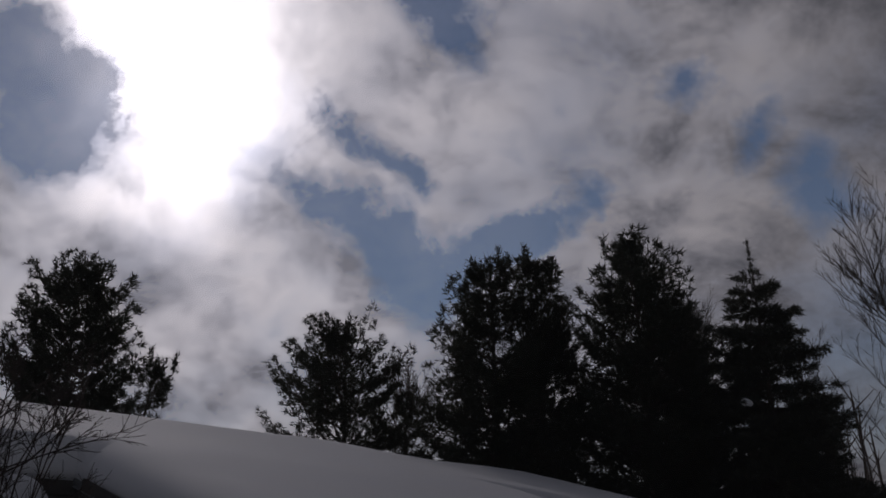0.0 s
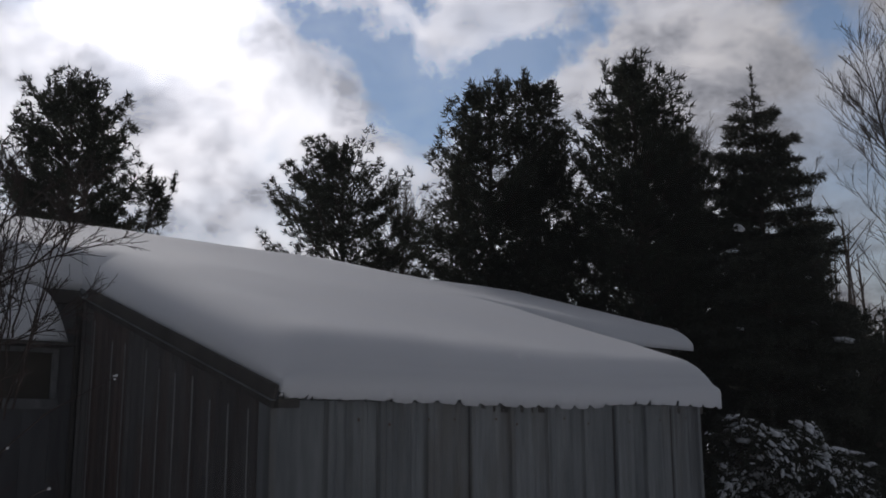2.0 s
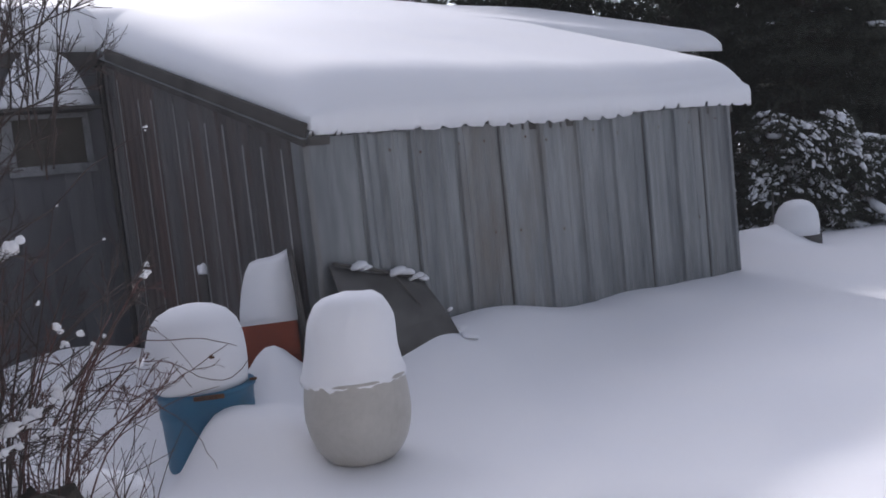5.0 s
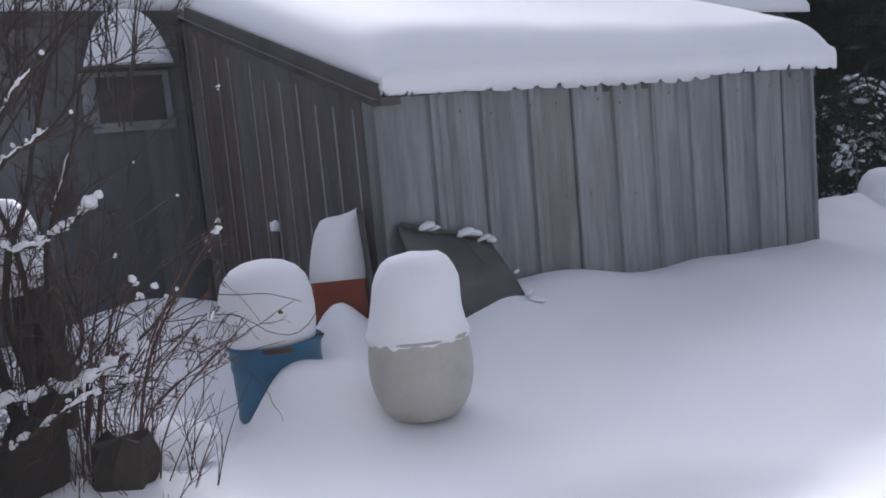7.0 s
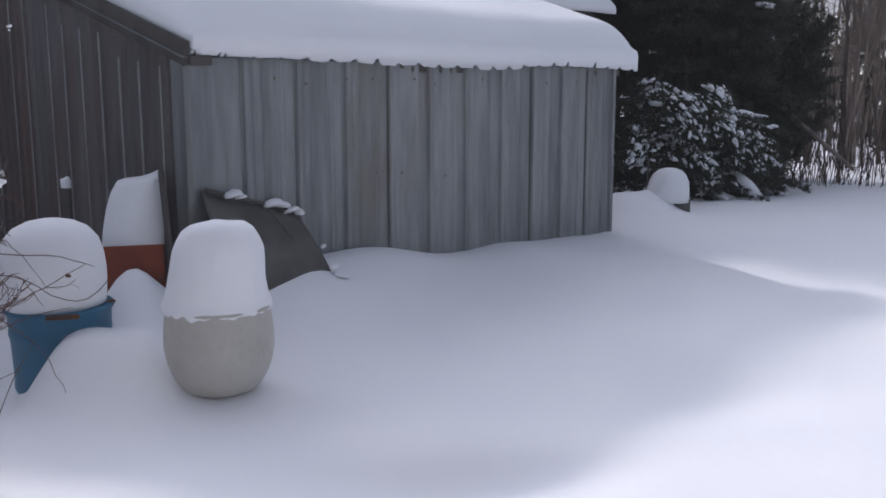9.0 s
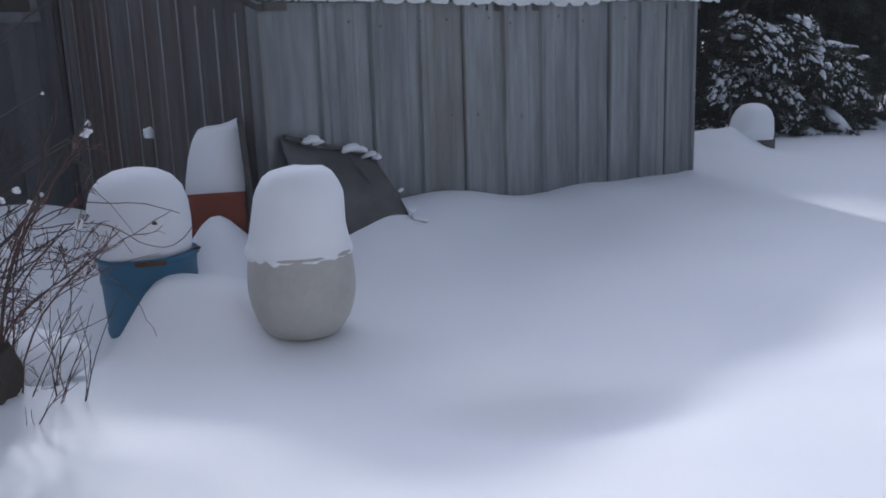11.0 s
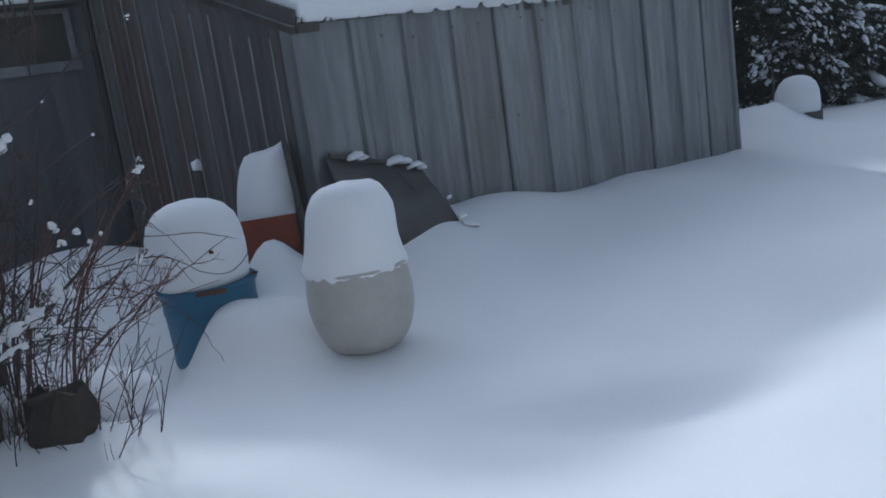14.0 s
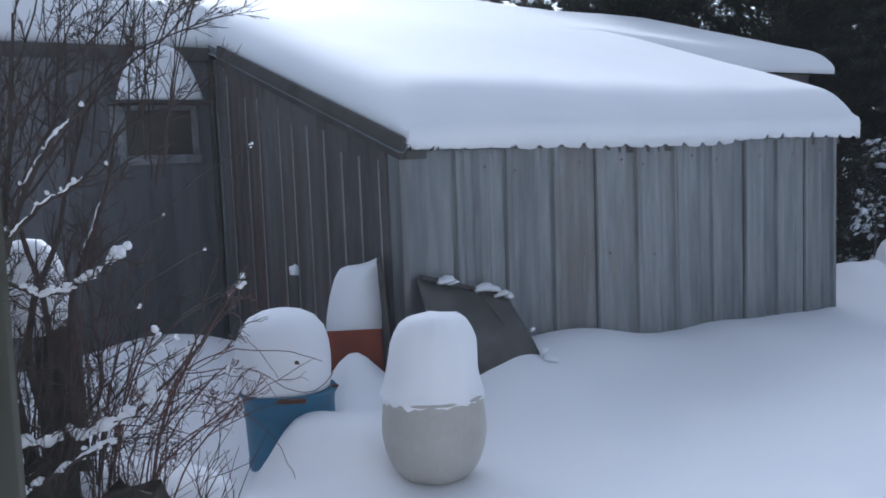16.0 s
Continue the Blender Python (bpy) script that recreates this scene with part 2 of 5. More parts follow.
def let_light_through(m, colour, share):
    """Thin foliage: part of the light passes through each blade."""
    nt = m.node_tree
    t = nd(nt, "ShaderNodeBsdfTranslucent", Color=rgb(colour))
    mix = nt.nodes.new("ShaderNodeMixShader")
    mix.inputs[0].default_value = share
    link(nt, nt.nodes["Principled BSDF"].outputs[0], mix.inputs[1])
    link(nt, t.outputs[0], mix.inputs[2])
    link(nt, mix.outputs[0], nt.nodes["Material Output"].inputs[0])


let_light_through(NEEDLE, (0.075, 0.075, 0.055), 0.35)
let_light_through(SPRUCE, (0.085, 0.08, 0.06), 0.35)


def glass_material():
    m = bpy.data.materials.new("clear window glass")
    m.use_nodes = True
    nt = m.node_tree
    nt.nodes.clear()
    t = nt.nodes.new("ShaderNodeBsdfTransparent")
    g = nd(nt, "ShaderNodeBsdfGlossy", Roughness=0.02)
    mix = nt.nodes.new("ShaderNodeMixShader")
    mix.inputs[0].default_value = 0.04
    link(nt, t.outputs[0], mix.inputs[1])
    link(nt, g.outputs[0], mix.inputs[2])
    film = nd(nt, "ShaderNodeBsdfTranslucent", Color=(0.8, 0.85, 0.9, 1))
    mix2 = nt.nodes.new("ShaderNodeMixShader")
    mix2.inputs[0].default_value = 0.0035
    link(nt, mix.outputs[0], mix2.inputs[1])
    link(nt, film.outputs[0], mix2.inputs[2])
    out = nt.nodes.new("ShaderNodeOutputMaterial")
    link(nt, mix2.outputs[0], out.inputs[0])
    return m


GLASS = glass_material()


# ---- builders ----
def from_data(name, verts, faces, mat, parent=None, label="", smooth=False):
    me = bpy.data.meshes.new(name)
    me.from_pydata([tuple(v) for v in verts], [], faces)
    me.materials.append(mat)
    if smooth:
        me.shade_smooth()
    me.update()
    ob = new(name, me)
    ob.parent = parent
    return tagged(ob, label)


def part(name, bm, mat, parent=None, label="", smooth=False):
    me = bpy.data.meshes.new(name)
    bmesh.ops.recalc_face_normals(bm, faces=bm.faces)
    bm.to_mesh(me)
    bm.free()
    me.materials.append(mat)
    if smooth:
        me.shade_smooth()
    ob = new(name, me)
    ob.parent = parent
    return tagged(ob, label)


def thing(name, at, label, category, group="", kind=""):
    ob = new(name)
    ob.location = at
    return tagged(ob, label, category, group, kind)


def box(x0, x1, y0, y1, z0, z1, bevel=0.0, bm=None):
    bm = bm or bmesh.new()
    r = bmesh.ops.create_cube(bm, size=1, matrix=Matrix.Translation(((x0 + x1) / 2, (y0 + y1) / 2, (z0 + z1) / 2))
                              @ Matrix.Diagonal((x1 - x0, y1 - y0, z1 - z0, 1)))
    if bevel:
        ed = list({e for v in r["verts"] for e in v.link_edges})
        bmesh.ops.bevel(bm, geom=ed, offset=bevel, segments=2, affect="EDGES")
    return bm


def lathe(profile, n=48, wob=0.0, seed=0):
    """A turned body from (radius, height) pairs; wob bends it out of round."""
    verts, faces = [], []
    for i, (r, z) in enumerate(profile):
        for k in range(n):
            a = 2 * math.pi * k / n
            w = 1 + wob * noise.noise((math.cos(a) * 1.3 + seed, math.sin(a) * 1.3, z * 2.2))
            verts.append((r * w * math.cos(a), r * w * math.sin(a), z))
    for i in range(len(profile) - 1):
        for k in range(n):
            k2 = (k + 1) % n
            faces.append((i * n + k, i * n + k2, (i + 1) * n + k2, (i + 1) * n + k))
    faces.append(tuple(range((len(profile) - 1) * n, len(profile) * n)))
    faces.append(tuple(reversed(range(n))))
    return verts, faces


class Tubes:
    """Tapered round limbs gathered into one mesh."""

    def __init__(self, sides=5):
        self.v, self.f, self.n = [], [], sides

    def add(self, pts, r0, r1):
        n, m = self.n, len(pts)
        base = len(self.v)
        for i, p in enumerate(pts):
            d = (Vector(pts[min(i + 1, m - 1)]) - Vector(pts[max(i - 1, 0)])).normalized()
            a = d.cross(Vector((0.31, 0.87, 0.39))).normalized()
            b = d.cross(a)
            r = r0 + (r1 - r0) * i / max(m - 1, 1)
            for k in range(n):
                c, s = math.cos(2 * math.pi * k / n), math.sin(2 * math.pi * k / n)
                self.v.append(Vector(p) + a * (r * c) + b * (r * s))
        for i in range(m - 1):
            for k in range(n):
                k2 = (k + 1) % n
                self.f.append((base + i * n + k, base + i * n + k2, base + (i + 1) * n + k2, base + (i + 1) * n + k))
        self.f.append(tuple(base + (m - 1) * n + k for k in range(n)))


def lump_mesh(name, seed, mat=None, rough=0.25, sub=2):
    """A small uneven lump of snow with a flat underside."""
    bm = bmesh.new()
    bmesh.ops.create_icosphere(bm, subdivisions=sub, radius=1)
    for v in bm.verts:
        k = 1 + rough * noise.noise(v.co * 1.4 + Vector((seed * 3.1, 0, 0))) + 0.5 * rough * noise.noise(v.co * 3.3 + Vector((0, seed, 0)))
        v.co *= k
        if v.co.z < -0.5:
            v.co.z = -0.5 + (v.co.z + 0.5) * 0.3
    me = bpy.data.meshes.new(name)
    bm.to_mesh(me)
    bm.free()
    me.materials.append(mat or SNOW_CLUMP)
    me.shade_smooth()
    return me


LUMPS = [lump_mesh("snow_clump", i, rough=0.36) for i in range(5)]
SMALL_LUMP = lump_mesh("snow_clump", 6, rough=0.5, sub=1)
MOUND = lump_mesh("snow_mound", 7, SNOW, rough=0.2, sub=3)


def clump(parent, at, size, rng, flat=0.7):
    ob = new("snow_clump", LUMPS[rng.randrange(5)])
    ob.parent = parent
    ob.location = at
    ob.rotation_euler = (rng.uniform(-0.3, 0.3), rng.uniform(-0.3, 0.3), rng.uniform(0, 6.3))
    ob.scale = (size * rng.uniform(0.8, 1.3), size * rng.uniform(0.7, 1.1), size * flat * rng.uniform(0.8, 1.2))
    return ob


# ---- plan: the shed's corner, its long side and its depth ----
CX, CY = -0.29, 6.71
UX, UY, VX, VY = 0.815, 0.579, -0.579, 0.815
SHED = Matrix(((UX, VX, 0, CX), (UY, VY, 0, CY), (0, 0, 1, 0), (0, 0, 0, 1)))
LONG, DEEP, RIDGE, PITCH, EAVE = 5.41, 3.40, 8.1, 0.31, 1.90
LEFT, RIGHT, BACK = -9.0, 10.4, 12.8


def roof_z(s):
    return EAVE + PITCH * (RIDGE - abs(s - RIDGE))


def to_shed(x, y):
    return (x - CX) * UX + (y - CY) * UY, (x - CX) * VX + (y - CY) * VY


def bump(x, y, cx, cy, sx, sy, turn=0.0):
    dx, dy = x - cx, y - cy
    c, s = math.cos(turn), math.sin(turn)
    a, b = (dx * c + dy * s) / sx, (-dx * s + dy * c) / sy
    return math.exp(-a * a - b * b)


# the drift that buries the blue drum: height added at each x
DRIFT_X = (-1.55, -1.3, -1.2, -1.1, -1.0, -0.93, -0.84, -0.72, -0.6, -0.5, -0.4, -0.25, -0.1)
DRIFT_H = (0.0, 0.02, 0.07, 0.2, 0.32, 0.355, 0.34, 0.30, 0.28, 0.24, 0.16, 0.06, 0.0)
MOUND_H = 0.40


def ground_z(x, y):
    """Height of the snow: drifts along the shed, hollows round the barrels, a fall towards the woods."""
    r = math.hypot(x, y)
    z = -0.05 * max(0.0, min(y - 11.0, 16.0))
    q, s = to_shed(x, y)
    z += 0.10 * bump(q, s, 4.6, -0.2, 2.4, 1.2)
    z += 0.30 * bump(q, s, 1.6, -0.1, 0.7, 0.6) + 0.36 * bump(q, s, 0.5, -0.3, 0.8, 0.8)
    z += 0.15 * bump(q, s, 2.9, -0.1, 1.3, 0.7)
    z += MOUND_H * bump(x, y, -0.69, 6.4, 0.25, 0.34) + 0.03 * bump(x, y, -0.1, 5.2, 0.3, 0.3)
    along = 1.0 if 5.42 < y < 5.56 else math.exp(-((y - (5.42 if y < 5.5 else 5.56)) / (0.32 if y < 5.5 else 0.42)) ** 2)
    z += along * float(np.interp(x, DRIFT_X, DRIFT_H)) + 0.15 * bump(x, y, -1.6, 4.25, 0.5, 0.3)
    z -= 0.17 * bump(x, y, -1.45, 5.5, 0.5, 0.55)
    z += 0.45 * bump(x, y, -2.3, 7.6, 1.1, 0.8)
    z -= 0.14 * bump(x, y, 0.95, 3.85, 0.55, 0.24) + 0.05 * bump(x, y, 2.5, 4.6, 0.6, 0.4)
    z += 0.07 * bump(x, y, 3.4, 5.6, 1.0, 0.5, 0.5) + 0.07 * bump(x, y, -0.75, 3.7, 0.9, 0.5)
    z += 0.16 * bump(x, y, -2.15, 3.5, 0.6, 0.22)
    z += 0.30 * bump(x, y, 5.15, 11.95, 0.55, 0.6) + 0.18 * bump(x, y, 5.66, 11.98, 0.26, 0.3)
    far = min(1.0, max(0.0, (r - 2) / 6))
    z += 0.07 * far * noise.noise((x * 0.42, y * 0.42, 3.1)) + 0.02 * noise.noise((x * 1.3, y * 1.3, 7.7))
    if r > 14:
        z += 0.25 * min(1, (r - 14) / 10) * noise.noise((x * 0.13, y * 0.13, 1.7))
    return z


def axis(lo, hi, fine_lo, fine_hi, step, grow=1.22):
    pts = list(np.arange(fine_lo, fine_hi + step / 2, step))
    d, x = step, fine_lo
    while x > lo:
        d *= grow
        x -= d
        pts.insert(0, max(x, lo))
    d, x = step, pts[-1]
    while x < hi:
        d *= grow
        x += d
        pts.append(min(x, hi))
    return [float(p) for p in pts]


def build_ground():
    xs, ys = axis(-2500, 2500, -4.0, 9.0, 0.062), axis(-2500, 2500, 1.5, 13.5, 0.062)
    verts = [(x, y, ground_z(x, y)) for y in ys for x in xs]
    n = len(xs)
    faces = [(j * n + i, j * n + i + 1, (j + 1) * n + i + 1, (j + 1) * n + i) for j in range(len(ys) - 1) for i in range(n - 1)]
    g = from_data("ground", verts, faces, SNOW, smooth=True)
    tagged(g, "deep smooth drifted snow covering the yard", "snow", kind="structure")


build_ground()


# ---- shed ----
def ribbed(width, z0, top, pitch=0.2425, height=0.022, first=0.0, thick=0.004):
    """An upright ribbed metal sheet along x, its front at -y; top gives the upper edge's height at x."""
    line = [(0.0, 0.0)]
    x = first
    while x < width - 0.03:
        for dx, d in ((0.012, 0.0), (0.026, height), (0.058, height), (0.072, 0.0)):
            if 0 < x + dx < width:
                line.append((x + dx, d))
        for dx in (0.125, 0.165):
            if x + dx + 0.02 < width:
                line += [(x + dx, 0.0), (x + dx + 0.01, height * 0.3), (x + dx + 0.02, 0.0)]
        x += pitch
    line.append((width, 0.0))
    verts, faces = [], []
    for x, d in line:
        verts += [(x, -d, z0), (x, -d, top(x)), (x, -d + thick, z0), (x, -d + thick, top(x))]
    for i in range(len(line) - 1):
        a, b = 4 * i, 4 * i + 4
        faces += [(a, b, b + 1, a + 1), (a + 2, a + 3, b + 3, b + 2), (a + 1, b + 1, b + 3, a + 3), (a, a + 2, b + 2, b)]
    m = 4 * len(line) - 4
    faces += [(0, 1, 3, 2), (m, m + 2, m + 3, m + 1)]
    return verts, faces


def cladding(width, z0, z1, first, rng, thick=0.004):
    """An upright steel sheet along x: a tall rib every 0.485 m with a dark groove at its foot, a low swell half-way."""
    line = [(0.0, 0.0)]
    k = 0
    while first + 0.2425 * k < width - 0.02:
        x = first + 0.2425 * k
        h = rng.uniform(0.9, 1.1)
        w = rng.uniform(0.9, 1.25)
        if k % 2 == 0:
            prof = ((-0.016, 0.0), (-0.004, -0.006), (0.004, 0.004), (0.012, 0.026 * h), (0.026, 0.033 * h), (0.055 * w, 0.03 * h), (0.078 * w, 0.009), (0.095 * w, 0.0), (0.125 * w, 0.010), (0.145 * w, 0.010), (0.165 * w, 0.0))
        else:
            prof = ((-0.04, 0.0), (-0.022, 0.012 * h), (-0.004, 0.024 * h), (0.03, 0.026 * h), (0.046, 0.006), (0.05, -0.003), (0.058, 0.0), (0.085, 0.0), (0.1, 0.011 * h), (0.13, 0.012 * h), (0.15, 0.0))
        for dx, d in prof:
            if 0.004 < x + dx < width - 0.004:
                line.append((x + dx, d))
        k += 1
    line.append((width, 0.0))
    verts, faces = [], []
    for x, d in line:
        verts += [(x, -d, z0), (x, -d, z1), (x, -d + thick, z0), (x, -d + thick, z1)]
    for i in range(len(line) - 1):
        a, b = 4 * i, 4 * i + 4
        faces += [(a, b, b + 1, a + 1), (a + 2, a + 3, b + 3, b + 2), (a + 1, b + 1, b + 3, a + 3), (a, a + 2, b + 2, b)]
    m = 4 * len(line) - 4
    faces += [(0, 1, 3, 2), (m, m + 2, m + 3, m + 1)]
    return verts, faces


def build_shed():
    shed = thing("shed", (0, 0, 0), "long farm shed clad in ribbed grey steel sheets under deep snow", "shed")
    shed.matrix_world = SHED
    rng = random.Random(5)

    # front wall of the lean-to
    front = part("front_wall", box(0.03, LONG - 0.02, 0.03, 0.10, -0.7, EAVE - 0.06), DARK_WOOD, shed, "dark boarded wall behind steel sheets")
    laps = (0.0, 0.92, 1.9, 2.89, 3.87, 4.85, LONG)
    for k, (q, nxt) in enumerate(zip(laps, laps[1:])):
        v, f = cladding(nxt - q + (0.03 if nxt < LONG else 0), -0.7, EAVE - 0.006, 0.43 if k == 0 else 0.005, rng)
        sh = from_data("steel_sheet", v, f, STEEL, front, "weathered galvanised ribbed steel sheet" if q == 0 else "")
        sh.location = (q, rng.uniform(-0.006, 0.004), rng.uniform(-0.008, 0.008))
        sh.rotation_euler = (rng.uniform(-0.006, 0.006), 0, rng.uniform(-0.005, 0.001))
        if k:
            # thin dark strip draws the shadow line of the lap in colour
            part("lap_seam", box(q - 0.005, q - 0.001, -0.016, -0.006, -0.7, EAVE - 0.05), DARK_WOOD, front, "dark strip drawn as the shadow line of a sheet lap")
    for q in (0.46, 0.72, 1.02, 1.43, 1.71, 2.2, 2.46, 3.1, 3.45, 4.1, 4.62, 5.1):
        nl = part("nail", lathe_bm([(0.010, 0.0), (0.010, 0.006), (0.004, 0.01)], 8), RUST, front)
        nl.matrix_local = pose(q, -0.03, EAVE - 0.165 + rng.uniform(-0.035, 0.02), 90, 0, 0)
    for q, z in ((1.75, 0.98), (2.05, 0.96), (0.55, 0.84), (0.98, 1.0), (2.6, 0.9), (4.7, 0.75)):
        nl = part("nail", lathe_bm([(0.010, 0.0), (0.010, 0.006), (0.004, 0.01)], 8), RUST, front)
        nl.matrix_local = pose(q, -0.02, z, 90, 0, 0)

    # gable side of the lean-to: older, darker sheets
    gable = part("gable_wall", wedge(), DARK_WOOD, shed, "dark boarded gable wall behind steel sheets")
    s = 0.0
    while s < DEEP - 0.05:
        wd = min(0.78, DEEP - s)
        v, f = ribbed(wd + 0.03, -0.7, lambda x, s=s, wd=wd: roof_z(DEEP - (DEEP - s - wd) - 0) - 0.05 - PITCH * 0, pitch=0.26)
        # the upper edge runs with the rake: sheets are laid from the back corner to the front corner
        v = [(x, y, (z if z < 0 else roof_z(s + wd - x) - 0.06)) for x, y, z in v]
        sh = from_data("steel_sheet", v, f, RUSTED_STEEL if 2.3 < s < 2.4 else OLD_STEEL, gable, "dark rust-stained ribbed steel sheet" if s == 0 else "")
        sh.matrix_local = pose(rng.uniform(-0.004, 0.004), s + wd, 0, 0, 0, -90)
        s += 0.78
    # pale strips paint the light that the gable ribs catch
    for k, sv in enumerate((0.28, 0.56, 0.83, 1.11, 1.40, 1.68, 1.93, 2.35, 2.62, 3.03)):
        wide = 0.008 if 0.5 < sv < 1.2 else 0.005
        st = part("edge_strip", box(-0.036, -0.028, sv - wide, sv + wide, -0.2, roof_z(sv) - 0.16 - 0.05 * (k % 3)), LIT_RIB, gable, "pale strip painted for light caught on a rib edge")
    part("corner_board", box(-0.05, 0.006, -0.034, 0.12, -0.6, EAVE - 0.02, 0.005), STEEL, shed, "folded grey metal corner trim")
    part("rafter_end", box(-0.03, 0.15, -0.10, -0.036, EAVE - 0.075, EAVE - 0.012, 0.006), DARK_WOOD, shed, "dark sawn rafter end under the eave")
    bm = box(-0.052, -0.022, 0, 3.42, -0.085, 0.085, 0.004)
    fb = part("fascia_board", bm, DARK_WOOD, shed, "dark weathered fascia board under the sloping roof edge")
    fb.matrix_local = pose(0, -0.07, roof_z(-0.07) + 0.02, math.degrees(math.atan(PITCH)), 0, 0)
    # dark filler strip stands for the shade in the gap below the eave
    part("eave_batten", box(-0.02, LONG + 0.1, 0.006, 0.028, EAVE - 0.10, EAVE - 0.03, 0.004), DARK_WOOD, shed, "dark strip added for the shaded gap under the roof sheets")

    # blue-grey wall of the main building, boards one by one
    main = part("main_wall", box(LEFT, 0.0, DEEP + 0.03, DEEP + 0.14, -0.9, roof_z(DEEP) + 0.0), DARK_WOOD, shed, "dark boarded long wall")
    q = LEFT
    while q < -0.02:
        wd = min(0.24 + rng.uniform(-0.02, 0.02), -q)
        lo, hi = -0.9, roof_z(DEEP) + 0.02
        pieces = ((lo, 1.93), (2.40, hi)) if q + wd > -0.93 and q < -0.28 else ((lo, hi),)
        for a, b in pieces:
            part("board", box(q + 0.0015, q + wd - 0.0015, DEEP - 0.004 + rng.uniform(-0.004, 0.004), DEEP + 0.03, a, b), BLUE_WALL, main)
        q += wd
    # added dark strip: paints the shade where the two walls meet
    part("corner_post", box(-0.075, -0.045, DEEP - 0.06, DEEP - 0.012, -0.6, roof_z(DEEP) - 0.1), DARK_WOOD, shed, "dark strip added for the shaded gap between two walls")
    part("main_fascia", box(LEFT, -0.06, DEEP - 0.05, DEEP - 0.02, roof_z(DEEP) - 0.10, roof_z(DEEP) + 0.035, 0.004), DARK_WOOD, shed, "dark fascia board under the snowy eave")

    # small window with a hood
    win = part("window", box(-0.93, -0.28, DEEP - 0.015, DEEP + 0.02, 1.92, 2.41), DARK_GLASS, shed, "small dark shed window with a grey wooden frame")
    for nm, b in (("frame_side", (-1.07, -0.93, 1.955, 2.375)), ("frame_side", (-0.28, -0.22, 1.955, 2.375)), ("sill", (-1.0, -0.2, 1.86, 1.95)), ("frame_head", (-1.07, -0.22, 2.38, 2.425))):
        part(nm, box(b[0], b[1], DEEP - 0.05, DEEP - 0.017, b[2], b[3], 0.006), GREY_WOOD, win)
    part("hood_board", box(-1.08, -0.19, DEEP - 0.36, DEEP - 0.012, 2.43, 2.46, 0.004), DARK_WOOD, win, "thin wooden board over the window")

    # remaining walls close the building
    part("end_wall", box(LONG - 0.1, LONG, 0.03, DEEP, -0.9, roof_z(0.2) - 0.05), DARK_WOOD, shed)
    part("main_wall_east", box(LONG, RIGHT - 0.3, DEEP, DEEP + 0.12, -1.0, roof_z(DEEP) - 0.05), DARK_WOOD, shed)
    part("back_wall", box(LEFT, RIGHT - 0.3, BACK - 0.3, BACK - 0.2, -1.5, roof_z(BACK) - 0.05), OLD_STEEL, shed)
    for qq in (LEFT, RIGHT - 0.4):
        bm = bmesh.new()
        vs = [bm.verts.new((x, s, z)) for x in (qq, qq + 0.1) for s, z in ((DEEP + 0.13, -1.5), (BACK - 0.31, -1.5), (BACK - 0.31, roof_z(BACK) - 0.05), (RIDGE, roof_z(RIDGE) - 0.05), (DEEP + 0.13, roof_z(DEEP) - 0.05))]
        bm.faces.new(vs[:5]), bm.faces.new(vs[5:])
        for i in range(5):
            j = (i + 1) % 5
            bm.faces.new((vs[i], vs[j], vs[5 + j], vs[5 + i]))
        part("gable_end", bm, DARK_WOOD, shed)

    # roof sheets: their ribbed ends show along the eave
    slope = math.atan(PITCH)
    q = -0.08
    while q < LONG + 0.2:
        wd = 0.97 if q + 0.97 < LONG + 0.2 else LONG + 0.22 - q
        run = (DEEP + 0.3 + 0.085) / math.cos(slope)
        v, f = ribbed(wd, 0.0, lambda x: run, height=0.055, first=0.038)
        v = [(x, z, -y) for x, y, z in v]
        rs = from_data("roof_sheet", v, f, STEEL, shed)
        rs.matrix_local = pose(q, -0.085 + rng.uniform(-0.015, 0.012), roof_z(-0.085) + rng.uniform(-0.003, 0.003), math.degrees(slope), 0, 0)
        q += 0.97
    for lo, hi, name in ((DEEP + 0.08, RIDGE, "main_roof"), (RIDGE, BACK, "back_roof")):
        n0, n1 = roof_z(lo), roof_z(hi)
        vv = [(LEFT - .1, lo, n0 - .03), (RIGHT, lo, n0 - .03), (RIGHT, hi, n1 - .03), (LEFT - .1, hi, n1 - .03),
              (LEFT - .1, lo, n0 + .01), (RIGHT, lo, n0 + .01), (RIGHT, hi, n1 + .01), (LEFT - .1, hi, n1 + .01)]
        from_data(name, vv, [(3, 2, 1, 0), (4, 5, 6, 7), (0, 1, 5, 4), (1, 2, 6, 5), (2, 3, 7, 6), (3, 0, 4, 7)], OLD_STEEL, shed)
    return shed


def lathe_bm(profile, n=24):
    v, f = lathe(profile, n)
    bm = bmesh.new()
    vs = [bm.verts.new(p) for p in v]
    for face in f:
        bm.faces.new([vs[i] for i in face])
    return bm


def wedge():
    bm = bmesh.new()
    vs = [bm.verts.new((x, s, z)) for x in (0.01, 0.09) for s, z in ((0.11, -0.7), (DEEP, -0.7), (DEEP, roof_z(DEEP) - 0.07), (0.11, roof_z(0.11) - 0.07))]
    bm.faces.new(vs[:4]), bm.faces.new(vs[4:])
    for i in range(4):
        j = (i + 1) % 4
        bm.faces.new((vs[i], vs[j], vs[4 + j], vs[4 + i]))
    return bm


build_shed()


